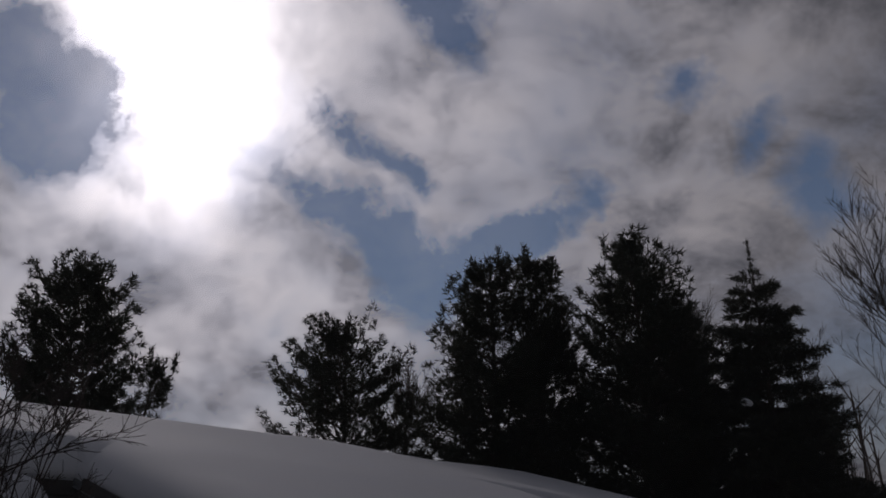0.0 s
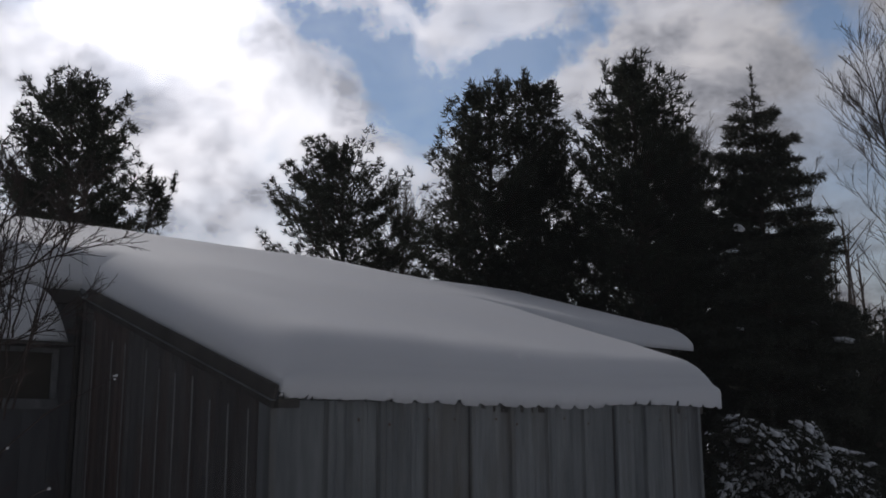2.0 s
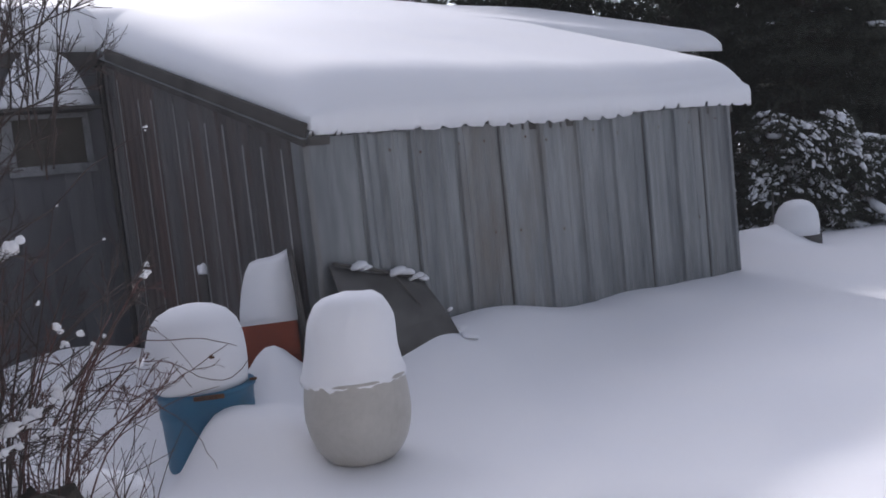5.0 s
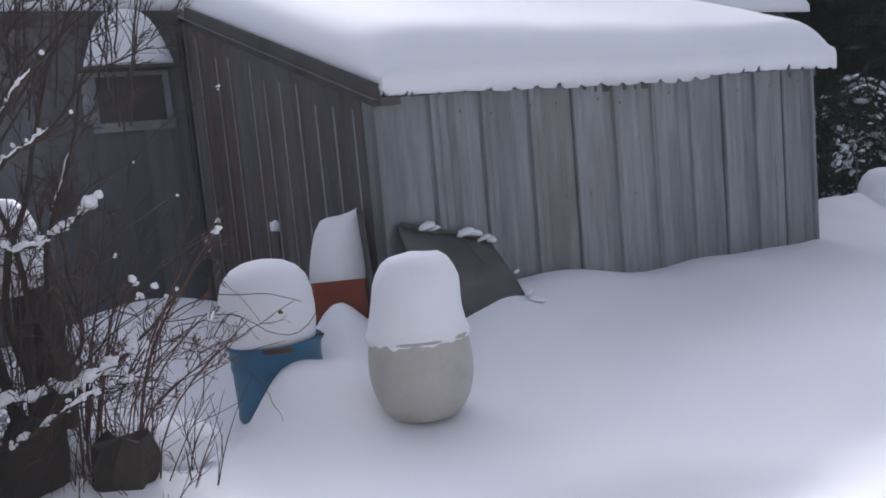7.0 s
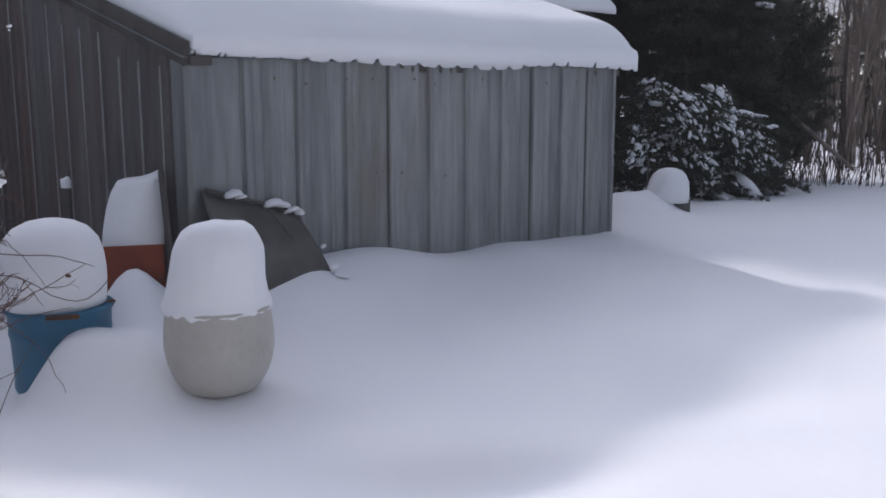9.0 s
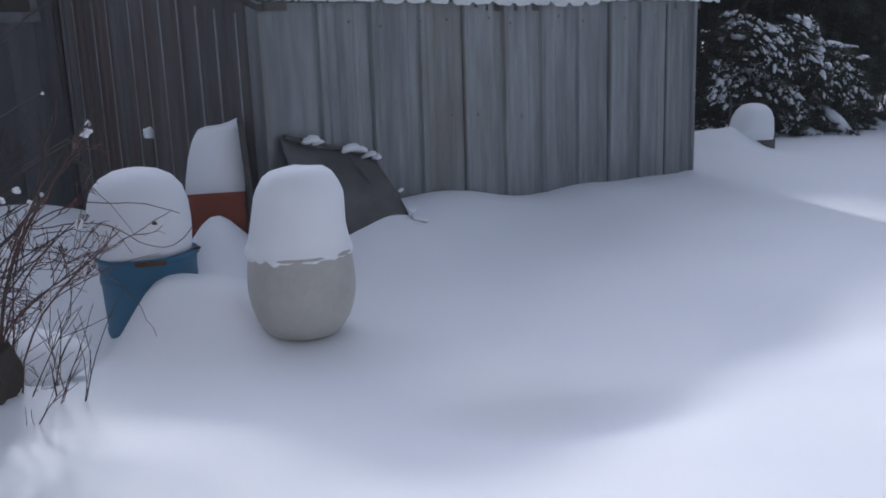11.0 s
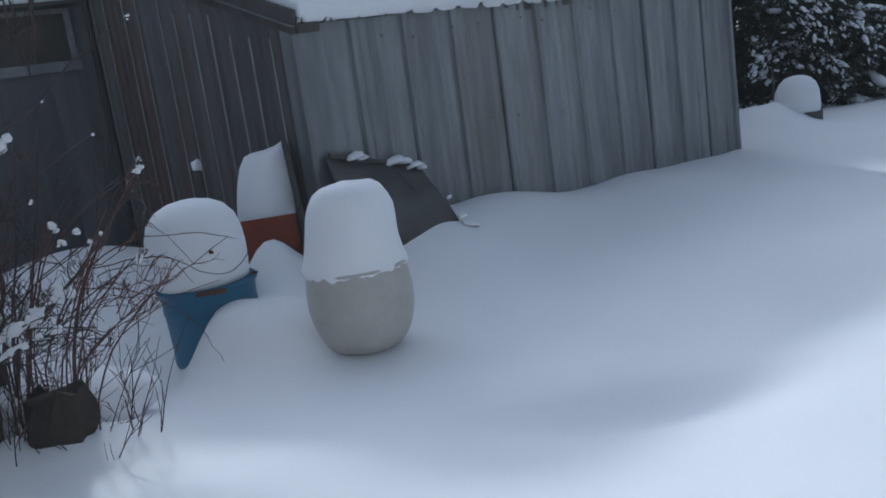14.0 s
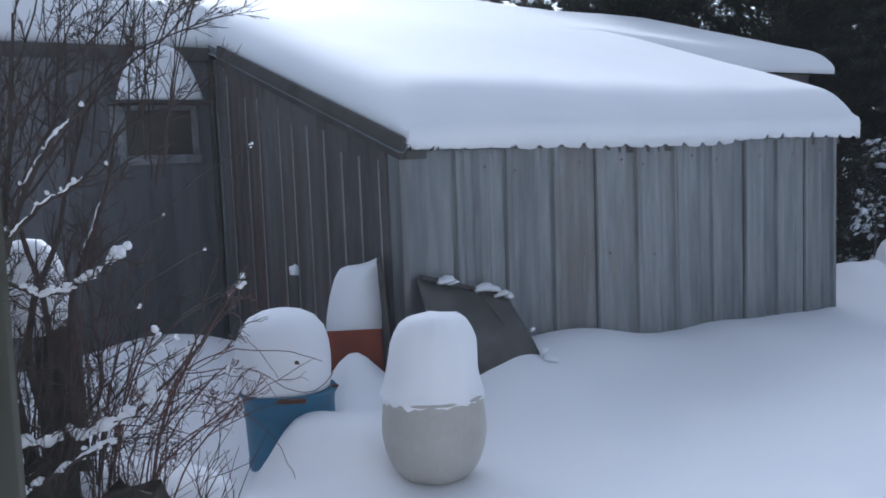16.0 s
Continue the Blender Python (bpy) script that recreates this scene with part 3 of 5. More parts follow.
def steps(lo, hi, marks, coarse):
    """Grid lines from lo to hi, crowded on both sides of each mark."""
    pts = set()
    for m in marks:
        for d in (0.0, 0.012, 0.03, 0.06, 0.1, 0.15, 0.21, 0.28, 0.36, 0.46, 0.6):
            for p in (m - d, m + d):
                if lo - 1e-6 <= p <= hi + 1e-6:
                    pts.add(round(p, 3))
    k = lo
    while k < hi:
        if all(abs(k - p) > 0.05 for p in pts):
            pts.add(round(k, 3))
        k += coarse
    return sorted(pts)


# lower edge of the snow along the eave
LIP_Q, LIP_Z = (0.0, 0.25, 0.9, 1.9, 3.3, 3.5, 3.7, 4.1, 5.2, 5.7), (1.895, 1.895, 1.872, 1.85, 1.83, 1.838, 1.865, 1.885, 1.87, 1.85)


def build_roof_snow():
    """One thick quilt of snow over both roof levels, rounded at every free edge."""
    lean = (-0.005, LONG + 0.30, -0.06, DEEP + 1.2)
    mainr = (LEFT - 0.2, RIGHT + 0.16, DEEP + 0.07, BACK + 0.1)

    def front_of(rect, q):
        return rect[2] - 0.24 if rect is mainr and q > 0 else rect[2]

    def edge(q, s, rect):
        return min(q - rect[0], rect[1] - q, s - front_of(rect, q), rect[3] - s)

    def thick(q, s):
        t_full = 0.42 - 0.13 * min(1, max(0, (s - 3.0) / 5.0)) - 0.10 * min(1, max(0, (q - 5.6) / 2.5)) + 0.05 * noise.noise((q * 0.35, s * 0.35, 0.4)) + 0.012 * noise.noise((q * 1.6, s * 1.6, 2.0))
        best = 0.0
        for rect in (lean, mainr):
            e = edge(q, s, rect)
            if e < -1e-6:
                continue
            g = 1.0
            nose = 1 - min(max(rect[1] - q, 0) / 0.2, 1)
            g *= 0.5 + 0.5 * math.sqrt(1 - nose ** 2)
            for d in (0.85 * (q - rect[0]), (4.0 if rect is mainr and q < 0 else 1.0 + 0.6 * min(1, max(0, (q - 3.6) / 1.6))) * (s - front_of(rect, q)), rect[3] - s):
                k = 1 - min(max(d, 0) / 0.6, 1)
                g *= math.sqrt(1 - k ** 2.2)
            # the blanket sinks gently towards its far end before the rounded nose
            u = min(1.0, max(0.0, (rect[1] - q) / 1.3))
            best = max(best, (0.30 + 0.70 * g) * (0.96 + 0.04 * u * u * (3 - 2 * u)))
        return t_full * best

    qs = steps(mainr[0], mainr[1], (lean[0], lean[1], mainr[0], mainr[1]), 0.3)
    qs = sorted(set(qs) | {round(0.0202 * k, 4) for k in range(-3, 280)})
    ss = steps(lean[2], mainr[3], (lean[2], mainr[2] - 0.24, mainr[2], RIDGE, mainr[3]), 0.25)
    inside = lambda q, s: max(edge(q, s, lean), edge(q, s, mainr)) > 0
    verts, faces, top, bot = [], [], {}, {}

    def vert(i, j):
        if (i, j) not in top:
            q, s = qs[i], ss[j]
            ridge_soft = 0.10 * math.exp(-((s - RIDGE) / 0.5) ** 2)
            lip = -0.035 if s < lean[2] + 0.01 else 0.0
            wav = 0.012 * noise.noise((q * 5, s * 5, 1.0)) if edge(q, s, lean) < 0.02 and s < 3 else 0
            top[i, j] = len(verts)
            # free edges bulge out over the roof's rim
            os_ = 0.0
            for rect in (lean, mainr):
                if edge(q, s, rect) > 0.021 or edge(q, s, lean if rect is mainr else mainr) > 0.021 or edge(q, s, rect) < -1e-6:
                    continue
                bul = 0.0 if s > lean[2] + 0.03 else 0.05 + 0.02 * noise.noise((q * 1.1, s * 1.1, 9.0))
                os_ -= bul * (abs(s - rect[2]) < 0.021)
            verts.append((q, s + os_, roof_z(s) + 0.012 + thick(q, s) - ridge_soft))
            bot[i, j] = len(verts)
            sb = s
            if s < lean[2] + 0.01 and -0.1 < q < LONG + 0.3:
                # the lip hangs between the roof's ribs and lifts over them
                k = round(q / 0.2425)
                tall = max(0.0, 0.03 + 0.05 * noise.noise((k * 1.73, 0.4, 3.3)))
                off = 0.02 * noise.noise((k * 3.1, 2.0, 0.7))
                rib = min(1.0, 2.2 * math.exp(-((q - k * 0.2425 - off) / 0.026) ** 2))
                sb = s - 0.052
                lip = float(np.interp(q, LIP_Q, LIP_Z)) - roof_z(s) + tall * rib + 0.010 * noise.noise((q * 3.1, 0, 6)) + 0.010 * noise.noise((q * 23, 0, 6))
                wav = 0
            verts.append((q, sb, roof_z(s) + 0.004 + lip + wav))
        return top[i, j], bot[i, j]

    cells = {(i, j) for i in range(len(qs) - 1) for j in range(len(ss) - 1) if inside((qs[i] + qs[i + 1]) / 2, (ss[j] + ss[j + 1]) / 2)}
    for i, j in sorted(cells):
        a, b, c, d = vert(i, j), vert(i + 1, j), vert(i + 1, j + 1), vert(i, j + 1)
        faces += [(a[0], b[0], c[0], d[0]), (a[1], d[1], c[1], b[1])]
        for (di, dj), p, r in (((0, -1), a, b), ((1, 0), b, c), ((0, 1), c, d), ((-1, 0), d, a)):
            if (i + di, j + dj) not in cells:
                faces.append((p[1], r[1], r[0], p[0]))
    ob = from_data("roof_snow", verts, faces, SNOW, smooth=True)
    ob.matrix_world = SHED
    tagged(ob, "thick rounded blanket of snow lying on the shed roof", "snow")


build_roof_snow()

# snow heaped on the window hood
v, f = lathe([(0.43, 0.0), (0.425, 0.03), (0.385, 0.14), (0.335, 0.26), (0.285, 0.36), (0.23, 0.44), (0.16, 0.495), (0.08, 0.52), (0.02, 0.525)], 32, 0.06, 4)
hood = from_data("snow_pile", [(x, y * 0.36, z) for x, y, z in v], f, SNOW, smooth=True)
hood.matrix_world = SHED @ Matrix.Translation((-0.635, DEEP - 0.185, 2.462))
tagged(hood, "tapering heap of snow on the window hood", "snow")


# ---- barrels ----
def barrel_white():
    b = thing("barrel", (-0.105, 5.15, 0.03), "stubby yellowed-white plastic barrel with a rounded base", "barrel")
    prof = [(0.14, 0.0), (0.19, 0.012), (0.225, 0.05), (0.258, 0.11), (0.283, 0.19), (0.297, 0.28), (0.296, 0.37), (0.289, 0.45), (0.281, 0.50), (0.286, 0.515), (0.284, 0.53), (0.27, 0.532), (0.265, 0.50), (0.26, 0.3)]
    v, f = lathe([(r, z * 0.905) for r, z in prof], 64, 0.012, 1)
    from_data("body", v, f, WHITE_PLASTIC, b, smooth=True)
    v, f = lathe([(0.262, 0.466), (0.288, 0.468), (0.29, 0.476), (0.286, 0.484), (0.262, 0.486)], 64, 0.012, 1)
    from_data("rim", v, f, WHITE_PLASTIC, b, smooth=True)
    cap = [(0.262, 0.02), (0.292, 0.036), (0.288, 0.055), (0.278, 0.08), (0.273, 0.1), (0.266, 0.2), (0.257, 0.28), (0.247, 0.37), (0.232, 0.43), (0.20, 0.485), (0.15, 0.518), (0.08, 0.535), (0.015, 0.54)]
    v, f = lathe(cap, 96, 0.035, 2)
    v = [(x * (1 - 0.08 * z) + 0.045 * z, y * (1 - 0.1 * z), z * (1 + 0.05 * x) - (0.03 * (0.4 + noise.noise((x * 19, y * 19, 0))) if z < 0.045 else 0)) for x, y, z in v]
    v = [(x * (1 + 0.05 * noise.noise((x * 7, y * 7, z * 7)) + 0.03 * noise.noise((x * 22, y * 22, z * 22))), y * (1 + 0.03 * noise.noise((x * 18, y * 18, z * 18 + 4))), z + 0.012 * noise.noise((x * 12, y * 12, z * 5))) for x, y, z in v]
    c = from_data("snow_pile", v, f, SNOW, smooth=True)
    c.location, c.scale = (-0.112, 5.15, 0.47), (1, 1, 0.925)
    tagged(c, "tall loaf of snow standing on a white barrel", "snow")


def barrel_blue():
    b = thing("barrel", (-1.04, 5.82, -0.39), "blue plastic drum half buried in drifted snow", "barrel")
    prof = [(0.26, 0.0), (0.286, 0.012), (0.29, 0.05), (0.29, 0.3), (0.297, 0.315), (0.297, 0.345), (0.29, 0.36), (0.291, 0.62), (0.297, 0.635), (0.297, 0.66), (0.292, 0.67), (0.296, 0.76), (0.303, 0.775), (0.303, 0.80), (0.288, 0.802), (0.28, 0.78), (0.28, 0.4)]
    v, f = lathe([(r * (0.88 + 0.12 * min(1, z / 0.8)), z) for r, z in prof], 64, 0.006, 3)
    from_data("body", v, f, BLUE_PLASTIC, b, smooth=True)
    v, f = lathe([(0.303, 0.772), (0.31, 0.776), (0.31, 0.792), (0.303, 0.797)], 64)
    from_data("rim_band", v, f, BLUE_PLASTIC, b, smooth=True)
    part("rim_shard", box(-0.02, 0.16, -0.325, -0.305, 0.772, 0.80, 0.004), RUST, b, "rusty brown piece of the rim")
    part("rim_lug", box(0.28, 0.325, -0.05, -0.03, 0.80, 0.815, 0.003), RUST, b, "small dark bent lug")
    cap = [(0.285, 0.0), (0.292, 0.04), (0.302, 0.12), (0.306, 0.22), (0.295, 0.32), (0.262, 0.42), (0.205, 0.49), (0.13, 0.53), (0.06, 0.545), (0.01, 0.548)]
    v, f = lathe(cap, 64, 0.06, 7)
    v = [(x - 0.02, y, z + 0.05 * x * (1 - min(1, z * 3))) for x, y, z in v]
    c = from_data("snow_pile", v, f, SNOW, smooth=True)
    c.location, c.scale = (-1.04, 5.82, 0.40), (1, 1, 0.95)
    tagged(c, "round dome of snow on a blue drum", "snow")


barrel_white()
barrel_blue()
leaf = lump_mesh("leaf", 3, RUST, 0.6, 1)
lf = new("dead_leaf", leaf)
lf.location, lf.scale = (-0.93, 5.53, 0.63), (0.017, 0.006, 0.02)
tagged(lf, "small dead brown leaf stuck in the snow dome", "leaf")


# ---- red box, leaning sheet, post ----
def red_box():
    b = thing("crate", (-0.70, 6.80, 0.0), "red-brown painted wooden crate standing in snow against the shed", "crate")
    b.rotation_euler = (0, 0, radians(4))
    for nm, (x0, x1, y0, y1, z0, z1) in (("front_board", (-0.2, 0.2, -0.16, -0.14, 0.12, 0.36)), ("front_board", (-0.2, 0.2, -0.161, -0.14, 0.365, 0.62)),
                                         ("side_board", (-0.2, -0.182, -0.139, 0.16, 0.12, 0.615)), ("side_board", (0.182, 0.2, -0.139, 0.16, 0.12, 0.615)),
                                         ("back_board", (-0.18, 0.18, 0.14, 0.158, 0.12, 0.615)), ("base_board", (-0.18, 0.18, -0.138, 0.139, 0.1, 0.118))):
        part(nm, box(x0, x1, y0, y1, z0, z1, 0.004), RED_WOOD, b)
    bm = bmesh.new()
    prof = [(-0.205, 0.0), (-0.19, 0.12), (-0.165, 0.25), (-0.13, 0.36), (-0.09, 0.425), (-0.03, 0.445), (0.06, 0.452), (0.13, 0.47), (0.185, 0.495), (0.2, 0.47), (0.205, 0.25), (0.205, 0.0)]
    rings = []
    for y, k in ((-0.165, 0.93), (-0.15, 0.98), (-0.08, 1.0), (0.05, 1.0), (0.14, 0.95), (0.155, 0.9)):
        rings.append([bm.verts.new((x * (0.96 + 0.04 * k), y, z * k)) for x, z in prof])
    for a, b2 in zip(rings, rings[1:]):
        for i in range(len(prof)):
            j = (i + 1) % len(prof)
            bm.faces.new((a[i], a[j], b2[j], b2[i]))
    bm.faces.new(rings[0]), bm.faces.new(rings[-1])
    c = part("snow_pile", bm, SNOW, smooth=True)
    c.matrix_world = pose(-0.70, 6.80, 0.612, 0, 0, 4)
    tagged(c, "steep block of snow filling a red crate", "snow")
    p = thing("plank", (-0.415, 6.62, 0.0), "thin dark upright plank leaning on the shed corner", "plank")
    part("board", box(-0.012, 0.012, -0.04, 0.04, 0.1, 1.12, 0.003), DARK_WOOD, p)
    p.rotation_euler = (0, radians(-3.5), radians(20))


def leaning_sheet():
    o = thing("leaning_panel", (0, 0, 0), "curled grey sheet leaning on the shed wall, edges snowy", "panel")
    o.matrix_world = SHED
    nu, nv = 16, 10
    verts, faces = [], []
    top_a, top_b = Vector((0.05, -0.05, 0.965)), Vector((0.88, -0.06, 0.73))
    bot_a, bot_b = Vector((-0.12, -0.70, 0.05)), Vector((0.68, -0.82, 0.05))
    for k, off in enumerate((0.0, 0.014)):
        for j in range(nv + 1):
            for i in range(nu + 1):
                a, b = i / nu, j / nv
                p = (top_a.lerp(top_b, a)).lerp(bot_a.lerp(bot_b, a), b)
                p.y += -0.05 * math.sin(math.pi * b) * (0.4 + a) + off + 0.012 * math.sin(9 * a)
                p.z += 0.02 * noise.noise((a * 3, b * 3, 0.5))
                p.x += 0.02 * math.sin(math.pi * b) * a
                verts.append(p)
    n, m = nu + 1, (nu + 1) * (nv + 1)
    for j in range(nv):
        for i in range(nu):
            a = j * n + i
            faces += [(a, a + n, a + n + 1, a + 1), (m + a, m + a + 1, m + a + n + 1, m + a + n)]
    for i in range(nu):
        faces += [(i, i + 1, m + i + 1, m + i), (nv * n + i + 1, nv * n + i, m + nv * n + i, m + nv * n + i + 1)]
    for j in range(nv):
        a, b = j * n, j * n + nu
        faces += [(a + n, a, m + a, m + a + n), (b, b + n, m + b + n, m + b)]
    from_data("sheet", verts, faces, GREY_SHEET, o, smooth=True)
    part("top_rail", rail_bm(top_a + Vector((0.02, -0.02, 0.01)), top_b + Vector((0, -0.02, 0.01)), 0.016), DARK_WOOD, o, "thin dark rail along the top edge")
    part("loose_strip", rail_bm(Vector((0.55, -0.16, 0.80)), Vector((0.70, -0.42, 0.42)), 0.008), DARK_WOOD, o)
    rng = random.Random(3)
    for at, sz in (((0.27, -0.09, 0.93), 0.085), ((0.34, -0.09, 0.905), 0.06), ((0.62, -0.09, 0.83), 0.10), ((0.70, -0.1, 0.815), 0.095), ((0.80, -0.09, 0.765), 0.07), ((0.86, -0.1, 0.745), 0.05), ((0.80, -0.56, 0.40), 0.05), ((0.82, -0.62, 0.34), 0.06), ((0.84, -0.40, 0.52), 0.03)):
        clump(o, at, sz * 0.85, rng, 0.4)


def rail_bm(a, b, r):
    t = Tubes(6)
    t.add([a, a.lerp(b, 0.33), a.lerp(b, 0.66), b], r, r * 0.9)
    bm = bmesh.new()
    vs = [bm.verts.new(p) for p in t.v]
    for f in t.f:
        bm.faces.new([vs[i] for i in f])
    return bm


def snowy_post():
    p = thing("post", (-1.2, 7.25, 0.0), "thin dark post with a small cap of snow", "post")
    part("shaft", box(-0.03, 0.03, -0.03, 0.03, -0.3, 0.96, 0.005), DARK_WOOD, p)
    clump(p, (0, 0, 0.985), 0.046, random.Random(1), 1.2)


red_box()
leaning_sheet()
snowy_post()


# ---- mound behind the shed ----
def far_mound():
    o = thing("covered_crate", (5.95, 11.95, -0.05), "grey crate buried under a rounded mound of snow", "crate")
    part("body", box(-0.1, 0.14, -0.2, 0.2, -0.2, 0.24, 0.03), GREY_SHEET, o, "pale grey weathered side")
    v, f = lathe([(0.29, 0.0), (0.285, 0.14), (0.265, 0.27), (0.22, 0.37), (0.15, 0.435), (0.07, 0.462), (0.01, 0.466)], 40, 0.09, 5)
    c = from_data("snow_pile", [(x - 0.12 * (0.46 - z) * (x < 0), y, z) for x, y, z in v], f, SNOW, smooth=True)
    c.location = (5.86, 11.97, 0.12)
    tagged(c, "rounded mound of snow on a buried crate", "snow")


far_mound()
st = thing("stake", (5.9, 12.8, ground_z(5.9, 12.8)), "thin dark wooden stake standing in the snow", "stake")
part("shaft", rail_bm(Vector((0, 0, -0.3)), Vector((0.02, 0, 0.74)), 0.016), DARK_WOOD, st)


# ---- conifers ----
def blades(rng, centres, dirs, length, width, count):
    """Tufts of needle blades: narrow triangles fanned round each direction."""
    n = len(centres)
    c = np.repeat(np.array(centres), count, 0)
    d = np.repeat(np.array(dirs), count, 0)
    d = d + rng.normal(0, 0.75, d.shape)
    d /= np.linalg.norm(d, axis=1)[:, None] + 1e-9
    L = length * rng.uniform(0.6, 1.25, (len(c), 1))
    side = np.cross(d, rng.normal(0, 1, d.shape))
    side /= np.linalg.norm(side, axis=1)[:, None] + 1e-9
    c = c + rng.normal(0, length * 0.22, c.shape)
    w = width * rng.uniform(0.7, 1.3, (len(c), 1))
    v = np.empty((len(c), 3, 3))
    v[:, 0], v[:, 1], v[:, 2] = c - side * w, c + side * w, c + d * L
    return v.reshape(-1, 3)


def conifer(name, at, height, crown, radius_at, seed, mat=NEEDLE, rise=0.2, droop=0.0, gap=0.34, per=7, count=13, needle=0.165,
            width=0.017, label="", lean=0.0, snow=0.0, group="conifers"):
    rng = np.random.default_rng(seed)
    rr = random.Random(seed)
    tree = thing(name, at, label, "tree", group)
    trunk = Tubes(7)
    wobble = [(lean * t * t + 0.06 * noise.noise((t * 3, seed, 0)), 0.06 * noise.noise((t * 3, seed, 5)), height * t) for t in np.linspace(0, 1, 14)]
    wobble[0] = (wobble[0][0], wobble[0][1], -0.4)
    trunk.add(wobble, 0.014 * height + 0.03, 0.012)
    from_data("trunk", trunk.v, trunk.f, BARK, tree, smooth=True)
    limbs = Tubes(3)
    cs, ds, loads = [], [], []
    z = crown
    while z < height - 0.15:
        t = (z - crown) / (height - crown)
        x0 = lean * (z / height) ** 2
        R = radius_at(t)
        k = max(3, int(per * (0.55 + 0.6 * min(1, R))))
        for b in range(k):
            if rr.random() < 0.1:
                continue
            a = rr.uniform(0, 2 * math.pi)
            L = R * rr.uniform(0.62, 1.12)
            out = Vector((math.cos(a), math.sin(a), 0))
            ang = rise + rr.uniform(-0.15, 0.2) + 0.55 * t * (1 if droop == 0 else 0.6)
            base = Vector((x0, 0, z + rr.uniform(-gap, gap) * 0.5))
            pts = []
            for i in range(6):
                u = i / 5
                zz = L * u * math.tan(ang) * 0.8 - droop * L * u * u + (0.22 * L * u ** 3 if droop == 0 else 0.10 * L * u ** 4)
                pts.append(base + out * (L * u) + Vector((0, 0, zz)) + Vector((rr.uniform(-1, 1), rr.uniform(-1, 1), rr.uniform(-1, 1))) * 0.03 * L * u)
            limbs.add(pts, 0.012 + 0.014 * L, 0.006)
            side = out.cross(Vector((0, 0, 1)))
            m = max(4, int(L / (0.15 if droop == 0 else 0.11)))
            for i in range(m):
                u = 0.22 + 0.78 * (i + rr.random()) / m
                fi = min(int(u * 5), 4)
                p = pts[fi].lerp(pts[fi + 1], min(1, u * 5 - fi))
                reach = L * 0.34 * (1.15 - u) + 0.08
                for sg in (-1, 1):
                    tip = p + side * (sg * reach * rr.uniform(0.5, 1.1)) + out * (0.5 * reach) + Vector((0, 0, rr.uniform(0.0, 0.3) * reach - droop * 0.4 * reach))
                    if rr.random() < 0.45:
                        limbs.add([p, tip], 0.006, 0.004)
                    for q in ((1.0, 0.5) if reach > 0.22 and rr.random() < (0.55 if droop == 0 else 1) else (1.0,)):
                        cs.append(p.lerp(tip, q))
                        g = (tip - p).normalized() * 0.8 + out * 0.4 + Vector((0, 0, 0.55 if droop == 0 else -0.05))
                        ds.append(g.normalized())
                if snow and rr.random() < snow * (1 if snow < 0.1 else (1.5 if noise.noise((p + Vector(at)) * 2.3) > 0.04 else 0.06)):
                    for j in range(3 if snow > 0.1 else 1):
                        loads.append((p + Vector((0, 0, rr.uniform(0.03, 0.06))) + side * rr.uniform(-0.9, 0.9) * reach + out * rr.uniform(-0.08, 0.08), min(0.12, 0.031 * math.exp(rr.gauss(0, 0.6))) * (0.6 + 0.6 * min(1, L)), a + rr.uniform(-0.8, 0.8)))
            cs.append(pts[-1])
            ds.append(((pts[-1] - pts[-2]).normalized() + Vector((0, 0, 0.3 if droop == 0 else 0))).normalized())
        z += gap * rr.uniform(0.8, 1.2)
    for i in range(7):
        cs.append(Vector((lean, 0, height - 0.05 - 0.09 * i)))
        ds.append(Vector((rr.uniform(-0.5, 0.5), rr.uniform(-0.5, 0.5), 1)).normalized())
    # upright shoots at the top: one tall leader on a spruce, several short ones on a pine
    for x, y, z, tall in ([(lean, 0, height - 0.1, 0.75)] if droop and height > 5 else [(lean + rr.gauss(0, 0.28), rr.gauss(0, 0.28), height - rr.uniform(0.1, 0.5), rr.uniform(0.25, 0.6)) for k in range(6 if height > 5 else 1)]):
        foot = Vector((x, y, z))
        tip = foot + Vector((rr.uniform(-0.06, 0.06), rr.uniform(-0.06, 0.06), tall))
        limbs.add([Vector((lean * 0.9, 0, z - 0.45)), foot, tip], 0.016, 0.006)
        for u in np.arange(0.1, 1.01, (0.13 if droop else 0.09) / tall):
            cs.append(foot.lerp(tip, float(u)))
            ds.append(Vector((rr.uniform(-0.5, 0.5), rr.uniform(-0.5, 0.5), 1.4)).normalized())
    from_data("limbs", limbs.v, limbs.f, BARK, tree)
    vv = blades(rng, cs, ds, needle, width, count)
    crownob = from_data("crown", vv, [(i, i + 1, i + 2) for i in range(0, len(vv), 3)], mat, tree)
    if loads:
        lv, lf = [], []
        proto = SMALL_LUMP
        pv = [v.co.copy() for v in proto.vertices]
        pf = [tuple(p.vertices) for p in proto.polygons]
        for at2, sz, turn in loads:
            b0 = len(lv)
            tw = Matrix.Rotation(turn, 3, "Z") @ Matrix.Rotation(0.45 * droop + rr.uniform(-0.2, 0.5), 3, "Y") @ Matrix.Rotation(rr.uniform(-0.5, 0.5), 3, "X")
            fx = rr.uniform(1.2, 2.8)
            for c in pv:
                lv.append(at2 + tw @ Vector((c.x * sz * fx, c.y * sz, c.z * sz * 0.55)))
            lf += [tuple(b0 + i for i in f) for f in pf]
        tagged(from_data("snow_load", lv, lf, SNOW_CLUMP, tree, "clumps of snow weighing on the boughs", smooth=True), kind="stuff")
    return tree


